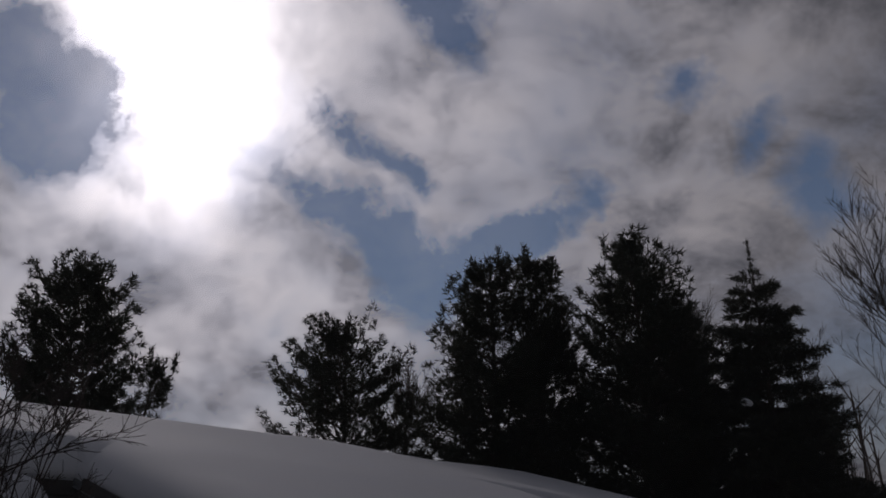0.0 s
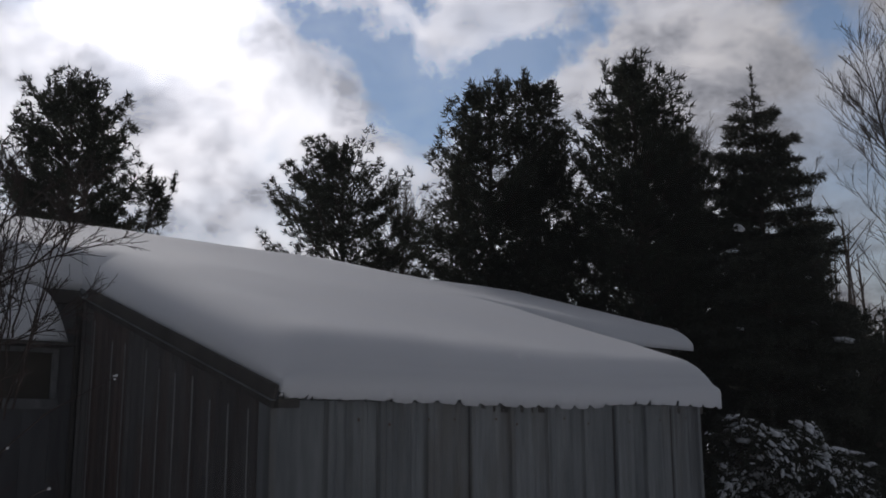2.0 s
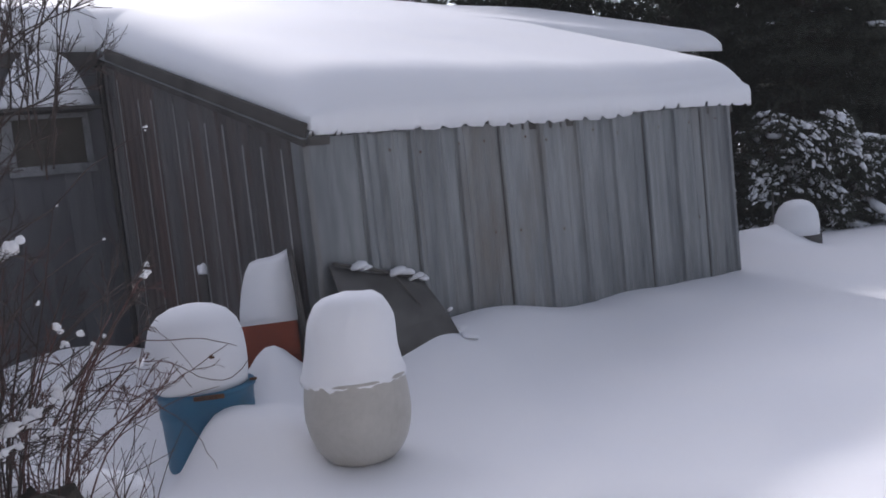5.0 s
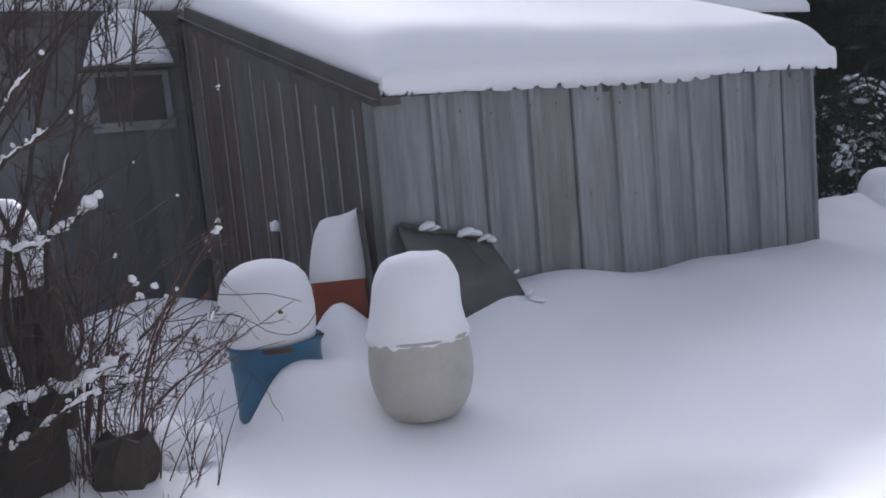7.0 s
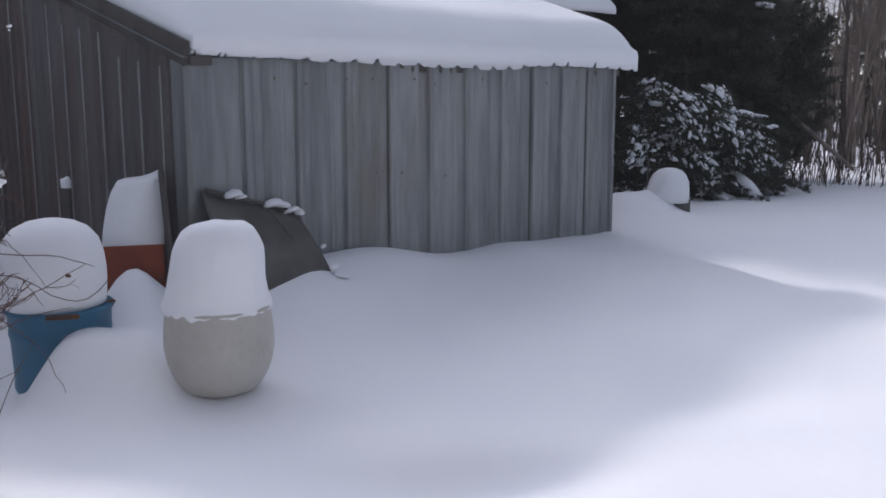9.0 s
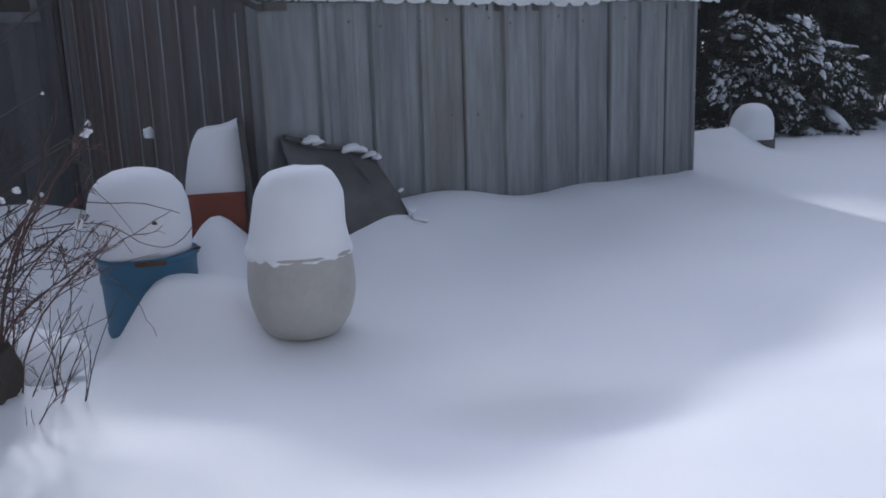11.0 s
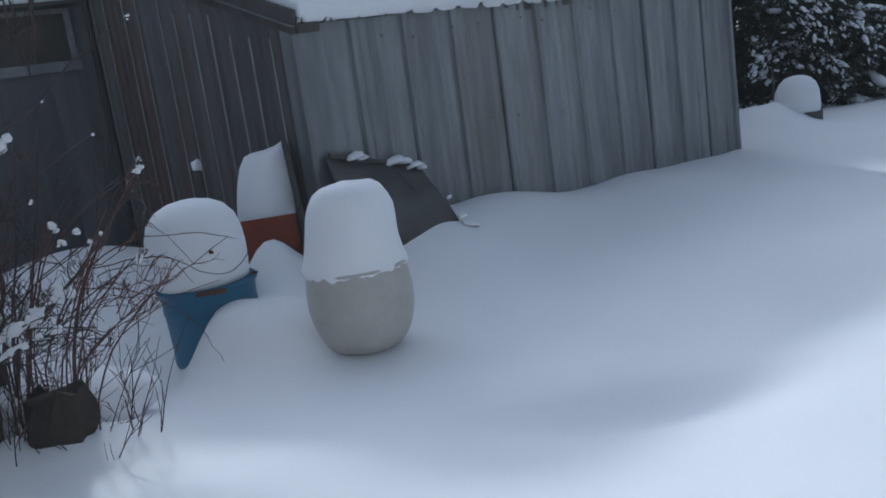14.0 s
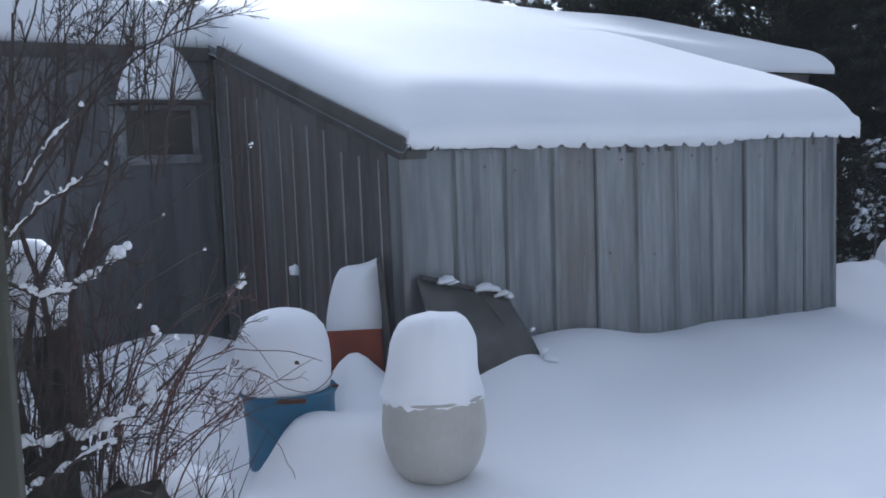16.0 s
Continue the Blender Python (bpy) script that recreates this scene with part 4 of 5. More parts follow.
def dome(r, top=0.35, base=0.75):
    """Crown half-width: narrowing to a blunt top, a little narrower at the foot."""
    return lambda t: r * (base + (1 - base) * min(1, t * 3)) * max(0.12, 1 - t ** (1 / top)) ** 0.75


def cone(r, blunt=0.9):
    return lambda t: r * max(0.05, (1 - t)) ** blunt


GZ = -0.45
conifer("pine_tree", (-6.0, 23.0, -0.9), 10.75, 4.2, dome(1.55, 0.22), 11, label="dark narrow pine behind the shed roof", per=10)
side_tree = conifer("pine_tree", (-4.75, 23.4, -0.9), 8.5, 5.6, dome(0.7, 0.4), 12, lean=0.75, label="small ragged dark pine beside a taller one", per=4, gap=0.3)
conifer("pine_tree", (0.7, 26.0, -1.2), 10.7, 4.0, dome(2.5, 0.42), 13, label="broad open pine with upturned tufted boughs", per=7, gap=0.4, count=12)
conifer("pine_tree", (2.5, 27.0, -1.2), 8.7, 4.0, dome(1.3, 0.4), 14, label="thin dark pine in the row behind the shed", per=5, gap=0.45)
conifer("pine_tree", (4.0, 21.0, -0.8), 10.4, 2.2, dome(1.9, 0.42), 15, label="dense dark pine with tufted top", per=9)
conifer("pine_tree", (5.15, 21.2, -0.8), 10.45, 2.2, dome(1.6, 0.45), 16, label="dense dark pine crowded by its neighbours", per=9)
conifer("pine_tree", (7.1, 19.6, -0.7), 10.25, 2.0, dome(1.95, 0.35), 17, label="tallest dark pine of the row", per=9)
conifer("pine_tree", (8.15, 20.6, -0.7), 9.2, 2.0, dome(1.6, 0.4), 18, label="dark pine close behind the tallest one", per=8)
conifer("spruce_tree", (9.2, 18.1, -0.6), 9.15, 1.2, cone(2.3, 0.54), 19, SPRUCE, rise=0.12, droop=0.28, per=8, gap=0.24, needle=0.13, width=0.014, count=14,
        label="dark spruce with a thin spire and drooping boughs", snow=0.012)
for k, (x, y, h, r) in enumerate(((10.8, 20.3, 6.3, 1.9), (11.6, 22.6, 7.0, 1.7), (7.7, 18.2, 3.8, 1.1), (10.0, 17.0, 2.8, 0.9), (12.0, 20.6, 5.0, 1.4), (13.2, 21.6, 5.0, 1.8), (12.4, 24.5, 7.0, 1.9))):
    conifer("pine_tree", (x, y, GZ - 0.2), h, 0.6, dome(r, 0.5), 30 + k, label="lower dark evergreen filling the row", per=7, gap=0.36, snow=0.006 if k > 1 else 0.0)
far_protos = [bpy.data.objects["pine_tree.008"], bpy.data.objects["pine_tree.009"]]
for k, (x, y, h, r) in enumerate(((6.95, 14.9, 2.1, 1.25), (8.0, 14.9, 2.0, 1.3), (8.9, 15.3, 1.55, 1.1), (6.3, 15.4, 1.5, 1.0), (7.6, 14.4, 0.95, 0.75))):
    conifer("young_spruce", (x, y, ground_z(x, y) - 0.05), h, 0.15, cone(r, 0.55), 50 + k, SPRUCE, rise=0.1, droop=0.55, gap=0.2, per=9, needle=0.11, width=0.012, count=12,
            label="young spruce with boughs bent under snow clumps", snow=0.5, group="young spruces")


def snowy_bough(tree, a, b, seed, wide=0.16):
    """A drooping bough of a young spruce: a stem, side sprays of needles and a frosting of small snow clumps."""
    rr, rng = random.Random(seed), np.random.default_rng(seed)
    a, b = Vector(a) - tree.location, Vector(b) - tree.location
    root = Vector((0, 0, a.z + 0.12))
    stem = [root.lerp(a, 0.15), a, a.lerp(b, 0.35) + Vector((0, -0.10, 0.09)), a.lerp(b, 0.7) + Vector((0, -0.14, 0.07)), b + Vector((0, -0.12, 0))]
    t = Tubes(4)
    t.add(stem, 0.018, 0.005)
    side = (b - a).cross(Vector((0, -1, 0.4))).normalized()
    cs, ds, lv, lf = [], [], [], []
    pv, pf = [v.co.copy() for v in SMALL_LUMP.vertices], [tuple(p.vertices) for p in SMALL_LUMP.polygons]
    for k in range(95):
        u = rr.random() * 2.98
        i = int(u)
        p = stem[i + 1].lerp(stem[i + 2], u - i)
        off = rr.gauss(0, 0.5) * wide * (1.1 - 0.22 * u)
        q = p + side * off + Vector((0, rr.uniform(-0.04, 0.06), -0.5 * abs(off)))
        cs.append(q)
        ds.append((side * (1 if off > 0 else -1) * 0.7 + (b - a).normalized() + Vector((0, 0, -0.2))).normalized())
        if rr.random() < 0.8:
            sz = min(0.075, 0.023 * math.exp(rr.gauss(0, 0.6)))
            tw = (b - a).to_track_quat("X", "Z").to_matrix() @ Matrix.Rotation(rr.uniform(-1.5, 1.5), 3, "Z") @ Matrix.Rotation(rr.uniform(-0.6, 0.6), 3, "Y")
            n = len(lv)
            fx = rr.uniform(1.1, 2.2)
            lv += [q + Vector((0, -0.02, 0.035)) + tw @ Vector((c.x * sz * fx, c.y * sz, c.z * sz * 0.55)) for c in pv]
            lf += [tuple(n + j for j in f) for f in pf]
    bough = from_data("bough", t.v, t.f, BARK, tree, "drooping snow-laden bough")
    vv = blades(rng, cs, ds, 0.11, 0.012, 14)
    from_data("needles", vv, [(i, i + 1, i + 2) for i in range(0, len(vv), 3)], SPRUCE, bough)
    tagged(from_data("snow_load", lv, lf, SNOW_CLUMP, bough, "frosting of snow on a bough", smooth=True), kind="stuff")


YOUNG = [bpy.data.objects["young_spruce"], bpy.data.objects["young_spruce.001"], bpy.data.objects["young_spruce.002"]]
for k, (tree, a, b) in enumerate(((0, (6.94, 14.3, 1.54), (7.4, 14.2, 1.22)), (1, (7.53, 14.3, 1.63), (7.9, 14.2, 1.38)), (0, (7.1, 14.2, 1.32), (7.38, 14.1, 0.7)),
                                  (1, (7.68, 14.2, 1.13), (8.1, 14.1, 0.47)), (2, (8.5, 14.5, 0.92), (9.0, 14.4, 0.24)), (1, (7.4, 14.2, 0.6), (7.58, 13.95, 0.1)),
                                  (0, (6.75, 14.5, 0.74), (6.3, 14.4, 0.45)), (0, (6.6, 14.5, 0.95), (6.25, 14.4, 0.4)), (1, (8.14, 14.3, 0.95), (8.55, 14.2, 0.25)))):
    snowy_bough(YOUNG[tree], a, b, 200 + k, 0.26)


# ---- bare hardwoods ----
def sprout(tubes, rr, p, d, length, r, level, spread, up):
    pts, q, e = [p], p, d.normalized()
    n = (8, 5, 3, 2)[level]
    for i in range(n):
        e = (e + Vector((rr.uniform(-1, 1), rr.uniform(-1, 1), rr.uniform(-0.6, 1.0) + up)) * 0.13).normalized()
        q = q + e * (length / n)
        pts.append(q)
    tubes.add(pts, max(r, 0.0055), max(r * 0.35, 0.0035))
    if level >= 3:
        return
    kids = (40, 8, 6)[level]
    for k in range(kids):
        u = rr.uniform(0.4 if level == 0 else 0.15, 1.0)
        i = min(int(u * n), n - 1)
        at = pts[i].lerp(pts[i + 1], u * n - i)
        t = (pts[i + 1] - pts[i]).normalized()
        a = Vector((rr.uniform(-1, 1), rr.uniform(-1, 1), rr.uniform(-0.2, 0.6)))
        sprout(tubes, rr, at, t * 0.75 + a * spread, length * (rr.uniform(0.14, 0.26) if level == 0 else rr.uniform(0.34, 0.62)) * (1.15 - 0.4 * u), r * 0.42 * (1.1 - 0.5 * u), level + 1, spread, up)


def bare_tree(at, h, seed, r=0.055, spread=0.38, label="bare grey hardwood with fine upright twigs"):
    rr = random.Random(seed)
    t = thing("bare_tree", at, label, "tree", "bare hardwoods")
    tubes = Tubes(3)
    sprout(tubes, rr, Vector((0, 0, -0.4)), Vector((rr.uniform(-0.06, 0.06), rr.uniform(-0.06, 0.06), 1)), h, r, 0, spread, 0.45)
    from_data("branches", tubes.v, tubes.f, GREY_BARK, t)
    return t


protos = [bare_tree((14.0, 19.8, -0.9), 10.9, 1, 0.055, 0.6), bare_tree((12.9, 22.5, -0.9), 8.2, 2, 0.05, 0.6), bare_tree((9.9, 22.4, -0.9), 9.2, 3, 0.04, 0.35), bare_tree((15.2, 18.4, -0.9), 11.0, 4, 0.055)]
rr = random.Random(77)
for k in range(13):
    y = rr.uniform(20, 38)
    x = y * rr.uniform(0.69, 0.99)
    copy_thing(protos[k % 4], pose(x, y, -0.9, 0, 0, rr.uniform(0, 360)) @ Matrix.Diagonal((1, 1, rr.uniform(0.7, 1.05), 1)))
bare_tree((3.2, 25.5, -1.0), 8.9, 9, 0.05)

# more evergreens deep in the woods
for k in range(7):
    y = rr.uniform(33, 50)
    x = y * rr.uniform(0.6, 1.15)
    copy_thing(far_protos[k % 2], pose(x, y, -1.6, 0, 0, rr.uniform(0, 360)))

# far woods: thin trunks in depth
tubes = Tubes(4)
for k in range(1000):
    y = rr.uniform(24, 75)
    x = y * rr.uniform(-0.6, 1.25)
    h = rr.uniform(5, 10)
    if x < 12 and y < 30:
        continue
    if x / y < 0.5:
        h *= 0.55
    a = Vector((x, y, -1.5))
    b = a + Vector((rr.uniform(-0.6, 0.6), rr.uniform(-0.6, 0.6), h))
    tubes.add([a, a.lerp(b, 0.5) + Vector((rr.uniform(-0.15, 0.15), 0, 0)), b], rr.uniform(0.04, 0.12), 0.02)
    for j in range(12):
        p = a.lerp(b, rr.uniform(0.35, 0.97))
        tubes.add([p, p + Vector((rr.uniform(-1, 1), rr.uniform(-1, 1), rr.uniform(0.3, 1.3)))], 0.022, 0.008)
ob = from_data("woods", tubes.v, tubes.f, GREY_BARK)
tagged(ob, "distant leafless winter woods of thin trunks", "woods", kind="stuff")
# a fallen trunk leaning in the woods
ft = thing("fallen_trunk", (0, 0, 0), "thin pale trunk leaning in the woods", "log")
part("trunk", rail_bm(Vector((10.4, 16.6, 1.32)), Vector((12.1, 16.6, 0.05)), 0.045), GREY_BARK, ft)

# underbrush at the wood's edge
tubes = Tubes(3)
for k in range(800):
    y = rr.uniform(16.5, 30)
    x = y * rr.uniform(0.6, 1.0)
    a = Vector((x, y, ground_z(x, y) - 0.05))
    b = a + Vector((rr.uniform(-0.5, 0.5), rr.uniform(-0.5, 0.5), rr.uniform(0.5, 2.8)))
    tubes.add([a, a.lerp(b, 0.5) + Vector((rr.uniform(-0.1, 0.1), 0, 0)), b], 0.011, 0.003)
tagged(from_data("underbrush", tubes.v, tubes.f, TWIG), "leafless brown brush along the edge of the woods", "brush", kind="stuff")


# ---- shrub by the window ----
def shrub():
    rr = random.Random(21)
    base = Vector((-1.75, 4.45, 0.0))
    sh = thing("shrub", base, "tangled leafless shrub with snow clumps on its branches", "shrub")
    tw, red = Tubes(5), Tubes(4)

    def grow(tubes, p, d, length, r, level, curl):
        """A curved twig with finer twigs along it."""
        n = 6
        pts, e = [p], d.normalized()
        bend = Vector((rr.uniform(-1, 1), rr.uniform(-1, 1), rr.uniform(-0.8, 0.8))) * curl
        for i in range(n):
            e = (e + bend / n + Vector((rr.uniform(-1, 1), rr.uniform(-1, 1), rr.uniform(-1, 1))) * 0.10).normalized()
            pts.append(pts[-1] + e * (length / n))
        tubes.add(pts, r, max(r * 0.4, 0.0013))
        if level >= 2:
            return pts
        for k in range((6, 4)[level]):
            u = rr.uniform(0.2, 1.0) * n
            i = min(int(u), n - 1)
            q = pts[i].lerp(pts[i + 1], u - i)
            t = (pts[i + 1] - pts[i]).normalized()
            side = Vector((rr.uniform(-1, 1), rr.uniform(-1, 1), rr.uniform(-0.7, 1)))
            grow(tubes, q, t + side * 0.75, length * rr.uniform(0.3, 0.6), max(r * 0.55, 0.0015), level + 1, curl)
        return pts

    def limb(tubes, pts, r0, r1, twigs, reach, curl=0.7):
        """A limb through the given places, with twigs."""
        pts = [Vector(p) - base for p in pts]
        line = []
        m = len(pts)
        for i in range(m - 1):
            a, b, c, d = pts[max(i - 1, 0)], pts[i], pts[i + 1], pts[min(i + 2, m - 1)]
            for k in range(5):
                t = k / 5
                q = 0.5 * ((2 * b) + (c - a) * t + (2 * a - 5 * b + 4 * c - d) * t * t + (3 * b - a - 3 * c + d) * t ** 3)
                line.append(q + Vector((rr.uniform(-1, 1), rr.uniform(-1, 1), rr.uniform(-1, 1))) * 0.008)
        line.append(pts[-1])
        tubes.add(line, r0, r1)
        for k in range(twigs):
            u = rr.uniform(0.12, 1) ** 0.8
            i = min(int(u * (len(line) - 1)), len(line) - 2)
            t = (line[i + 1] - line[i]).normalized()
            side = Vector((rr.uniform(-1, 1), rr.uniform(-0.8, 0.8), rr.uniform(-0.5, 1.0)))
            grow(tubes, line[i], t * 0.9 + side, reach * rr.uniform(0.4, 1.1), max(r1 * 0.8, 0.0026), 0 if rr.random() < 0.6 else 1, curl)
        return line

    snowy = []
    for x, y, mx, mz, tx, tz, r in ((-2.02, 4.55, -2.1, 1.0, -1.72, 2.15, 0.034), (-2.12, 4.5, -2.2, 1.1, -2.02, 2.6, 0.036), (-2.0, 4.45, -1.95, 1.1, -2.25, 2.3, 0.026),
                                    (-1.9, 4.5, -1.85, 1.2, -1.55, 2.05, 0.018), (-2.3, 4.6, -2.45, 1.2, -2.5, 2.4, 0.026), (-2.25, 4.4, -2.3, 0.9, -2.05, 1.9, 0.022), (-1.85, 4.4, -1.7, 0.8, -1.75, 1.5, 0.014)):
        f = limb(tw, [(x, y, -0.2), (x, y, 0.45), (mx, y, mz), ((mx + tx) / 2 + 0.03, y - 0.05, (mz + tz) / 2), (tx, y, tz)], r, 0.006, 13, 0.34)
        snowy += f[8:19]
    for pts in ([(-2.3, 4.5, 1.8), (-1.95, 4.5, 2.2), (-1.6, 4.5, 2.5), (-1.25, 4.5, 2.85)], [(-2.1, 4.5, 1.7), (-1.8, 4.5, 2.15), (-1.45, 4.5, 2.4), (-1.02, 4.5, 2.55)],
                [(-2.0, 4.4, 1.7), (-1.7, 4.45, 2.1), (-1.5, 4.5, 2.5), (-1.42, 4.5, 2.9)], [(-2.3, 4.6, 2.0), (-2.0, 4.6, 2.5), (-1.85, 4.6, 3.0)],
                [(-1.9, 4.45, 1.9), (-1.62, 4.5, 2.25), (-1.25, 4.5, 2.5), (-1.1, 4.5, 2.75)], [(-1.75, 4.5, 1.8), (-1.5, 4.5, 2.05), (-1.2, 4.5, 2.15)]):
        limb(tw, pts, 0.008, 0.0028, 9, 0.3, 0.5)
    # thin upright canes above and a thicket of stems below
    for k in range(20):
        x, y = rr.uniform(-2.35, -1.3), rr.uniform(4.4, 4.65)
        z, dx = rr.uniform(1.7, 2.15), rr.uniform(0.02, 0.4)
        limb(tw, [(x, y, z), (x + 0.4 * dx, y, z + 0.4), (x + dx, y, rr.uniform(2.55, 3.0))], 0.0055, 0.0022, 5, 0.24, 0.35)
    for k in range(30):
        x, y = rr.uniform(-2.5, -1.75), rr.uniform(4.3, 4.8)
        dx = rr.uniform(-0.25, 0.45)
        limb(red if k % 3 == 0 else tw, [(x, y, -0.1), (x + 0.3 * dx, y, 0.5), (x + dx, y, rr.uniform(0.9, 1.7))], 0.008, 0.003, 5, 0.3, 0.6)
    arm = limb(tw, [(-2.45, 4.3, 1.52), (-2.05, 4.3, 1.32), (-1.85, 4.3, 1.27), (-1.65, 4.3, 1.36), (-1.5, 4.3, 1.45)], 0.013, 0.005, 5, 0.2)
    low = limb(tw, [(-2.35, 4.25, 0.70), (-2.1, 4.25, 0.57), (-1.8, 4.25, 0.60), (-1.58, 4.25, 0.66), (-1.38, 4.27, 0.79), (-1.2, 4.3, 0.98), (-1.0, 4.35, 1.22)], 0.017, 0.005, 16, 0.36)
    low2 = limb(tw, [(-2.2, 4.1, 0.35), (-1.9, 4.15, 0.42), (-1.65, 4.2, 0.56), (-1.4, 4.2, 0.62)], 0.013, 0.004, 12, 0.3)
    crust = limb(tw, [(-2.2, 4.3, 0.9), (-2.1, 4.3, 1.35), (-1.97, 4.3, 1.72), (-1.8, 4.3, 1.98), (-1.64, 4.3, 2.12)], 0.024, 0.006, 6, 0.25)
    crust += limb(tw, [(-2.06, 4.3, 1.5), (-1.88, 4.3, 1.68), (-1.72, 4.3, 1.76), (-1.55, 4.3, 1.86)], 0.014, 0.005, 5, 0.22)
    crust += limb(tw, [(-2.35, 4.3, 1.0), (-2.3, 4.3, 1.4), (-2.12, 4.3, 1.8), (-2.02, 4.3, 2.05)], 0.02, 0.006, 5, 0.25)
    for k in range(13):
        x, y = -1.55 + rr.uniform(-0.35, 0.2), 4.35 + rr.uniform(-0.2, 0.25)
        tx, tz = x + rr.uniform(-0.1, 0.6), rr.uniform(0.6, 1.15)
        limb(red, [(x, y, -0.15), (x + 0.2 * (tx - x), y, 0.5 * tz), (tx, y + rr.uniform(-0.1, 0.1), tz)], 0.006, 0.0028, 3, 0.3)
    limb(red, [(-1.5, 4.4, 0.2), (-1.4, 4.42, 0.65), (-1.2, 4.45, 1.0), (-1.02, 4.5, 1.25)], 0.011, 0.004, 6, 0.26)
    limb(red, [(-1.5, 4.4, 0.6), (-1.22, 4.4, 0.9), (-0.9, 4.4, 0.95), (-0.62, 4.4, 0.88)], 0.0045, 0.002, 0, 0.12)
    limb(red, [(-1.5, 4.3, 0.78), (-1.15, 4.35, 0.74), (-0.9, 4.4, 0.55), (-0.78, 4.4, 0.30)], 0.0035, 0.0018, 0, 0.14)
    for k in range(9):
        x, z, dx = rr.uniform(-1.35, -1.05), rr.uniform(0.5, 0.95), rr.uniform(0.2, 0.5)
        limb(red, [(x, 4.42, z), (x + 0.5 * dx, 4.45, z + rr.uniform(0.0, 0.14)), (x + dx, 4.48, z + rr.uniform(-0.15, 0.22))], 0.0032, 0.0016, 1, 0.12, 0.4)
    limb(red, [(-1.3, 4.4, 0.85), (-1.0, 4.45, 0.84), (-0.72, 4.5, 0.70), (-0.58, 4.5, 0.8)], 0.0038, 0.0018, 0, 0.16)
    limb(red, [(-1.02, 5.17, 0.05), (-0.92, 5.15, 0.125), (-0.79, 5.14, 0.11)], 0.003, 0.0016, 0, 0.15)
    for k in range(56):
        x, y = -1.7 + rr.uniform(-0.7, 0.55), 4.3 + rr.uniform(-0.3, 0.3)
        grow(red if rr.random() < 0.5 else tw, Vector((x, y, -0.1)) - base, Vector((rr.uniform(-0.5, 0.6), rr.uniform(-0.3, 0.3), 1)), rr.uniform(0.3, 0.8), 0.004, 1, 0.5)
    lone = (((-1.02, 4.5, 1.25), 0.032), ((-1.0, 4.49, 1.28), 0.03), ((-1.42, 4.4, 1.05), 0.036), ((-1.39, 4.4, 0.98), 0.03), ((-1.3, 4.4, 1.03), 0.036), ((-1.27, 4.4, 0.96), 0.03), ((-1.22, 4.4, 1.0), 0.02), ((-1.06, 4.38, 0.86), 0.03),
            ((-0.92, 4.5, 1.93), 0.016), ((-1.15, 4.4, 1.45), 0.013), ((-1.33, 4.4, 1.62), 0.014), ((-1.45, 4.3, 1.2), 0.016), ((-2.3, 4.2, 0.95), 0.04), ((-2.2, 4.2, 0.88), 0.035), ((-2.05, 4.2, 0.8), 0.035), ((-2.1, 4.15, 0.5), 0.035), ((-1.95, 4.1, 0.4), 0.028))
    for p, sz in lone:
        q = Vector(p) - base
        tw.add([q, q + Vector((-0.12, 0.01, -0.06)), q + Vector((-0.3, 0.03, -0.16)), q + Vector((-0.5, 0.05, -0.34))], 0.0022, 0.004)
        for j in range(3):
            clump(sh, q + Vector((rr.uniform(-0.6, 0.6), rr.uniform(-0.3, 0.3), rr.uniform(-0.6, 0.6))) * sz, sz * rr.uniform(0.28, 0.6), rr, 1.0)
    from_data("branches", tw.v, tw.f, TWIG, sh)
    from_data("red_stems", red.v, red.f, RED_TWIG, sh, "thin reddish stems")
    for p in arm[6:]:
        if rr.random() < 0.5:
            clump(sh, p + Vector((rr.uniform(-0.02, 0.02), rr.uniform(-0.02, 0.02), 0.012)), rr.uniform(0.014, 0.03), rr, 0.7)
    for p in arm[-4:]:
        for j in range(2):
            clump(sh, p + Vector((rr.uniform(-0.025, 0.03), 0, rr.uniform(0.015, 0.04))), rr.uniform(0.014, 0.024), rr, 1.1)
    for line, c, lo, hi in ((low, 1, 0.018, 0.05), (low2, 1, 0.012, 0.034)):
        for p in line[2:21]:
            for j in range(c):
                clump(sh, p + Vector((rr.uniform(-0.03, 0.03), rr.uniform(-0.03, 0.02), rr.uniform(0.0, 0.03))), rr.uniform(lo, hi), rr, 0.75)
    # thin crusts of snow lying along the limbs
    rime = Tubes(7)

    def lay(line, r, share):
        k = 0
        while k < len(line) - 2:
            m = rr.choice((2, 3, 4))
            if rr.random() < share and k + m < len(line) and (line[k + m] - line[k]).length < 0.6:
                pts = []
                for a in range(m):
                    for u in (0, 0.34, 0.67):
                        q = line[k + a].lerp(line[k + a + 1], u)
                        pts.append(q + Vector((-0.006 + rr.uniform(-0.005, 0.005), -0.007 + rr.uniform(-0.004, 0.004), 0.008 + rr.uniform(-0.004, 0.006))))
                h = len(pts) // 2
                r_mid = r * rr.uniform(0.7, 1.3)
                rime.add(pts[:h + 1][::-1], r_mid, 0.002)
                rime.add(pts[h:], r_mid, 0.002)
            k += m

    lay(crust, 0.008, 0.62)
    lay(snowy, 0.009, 0.3)
    lay(arm, 0.021, 0.85)
    lay(low[4:21], 0.034, 1.0)
    lay(low[6:20], 0.024, 0.9)
    lay(low2, 0.018, 0.8)
    for p in crust[4:]:
        if rr.random() < 0.25:
            clump(sh, p + Vector((rr.uniform(-0.02, 0.0), -0.012, rr.uniform(0, 0.03))), rr.uniform(0.007, 0.014), rr, 1.3)
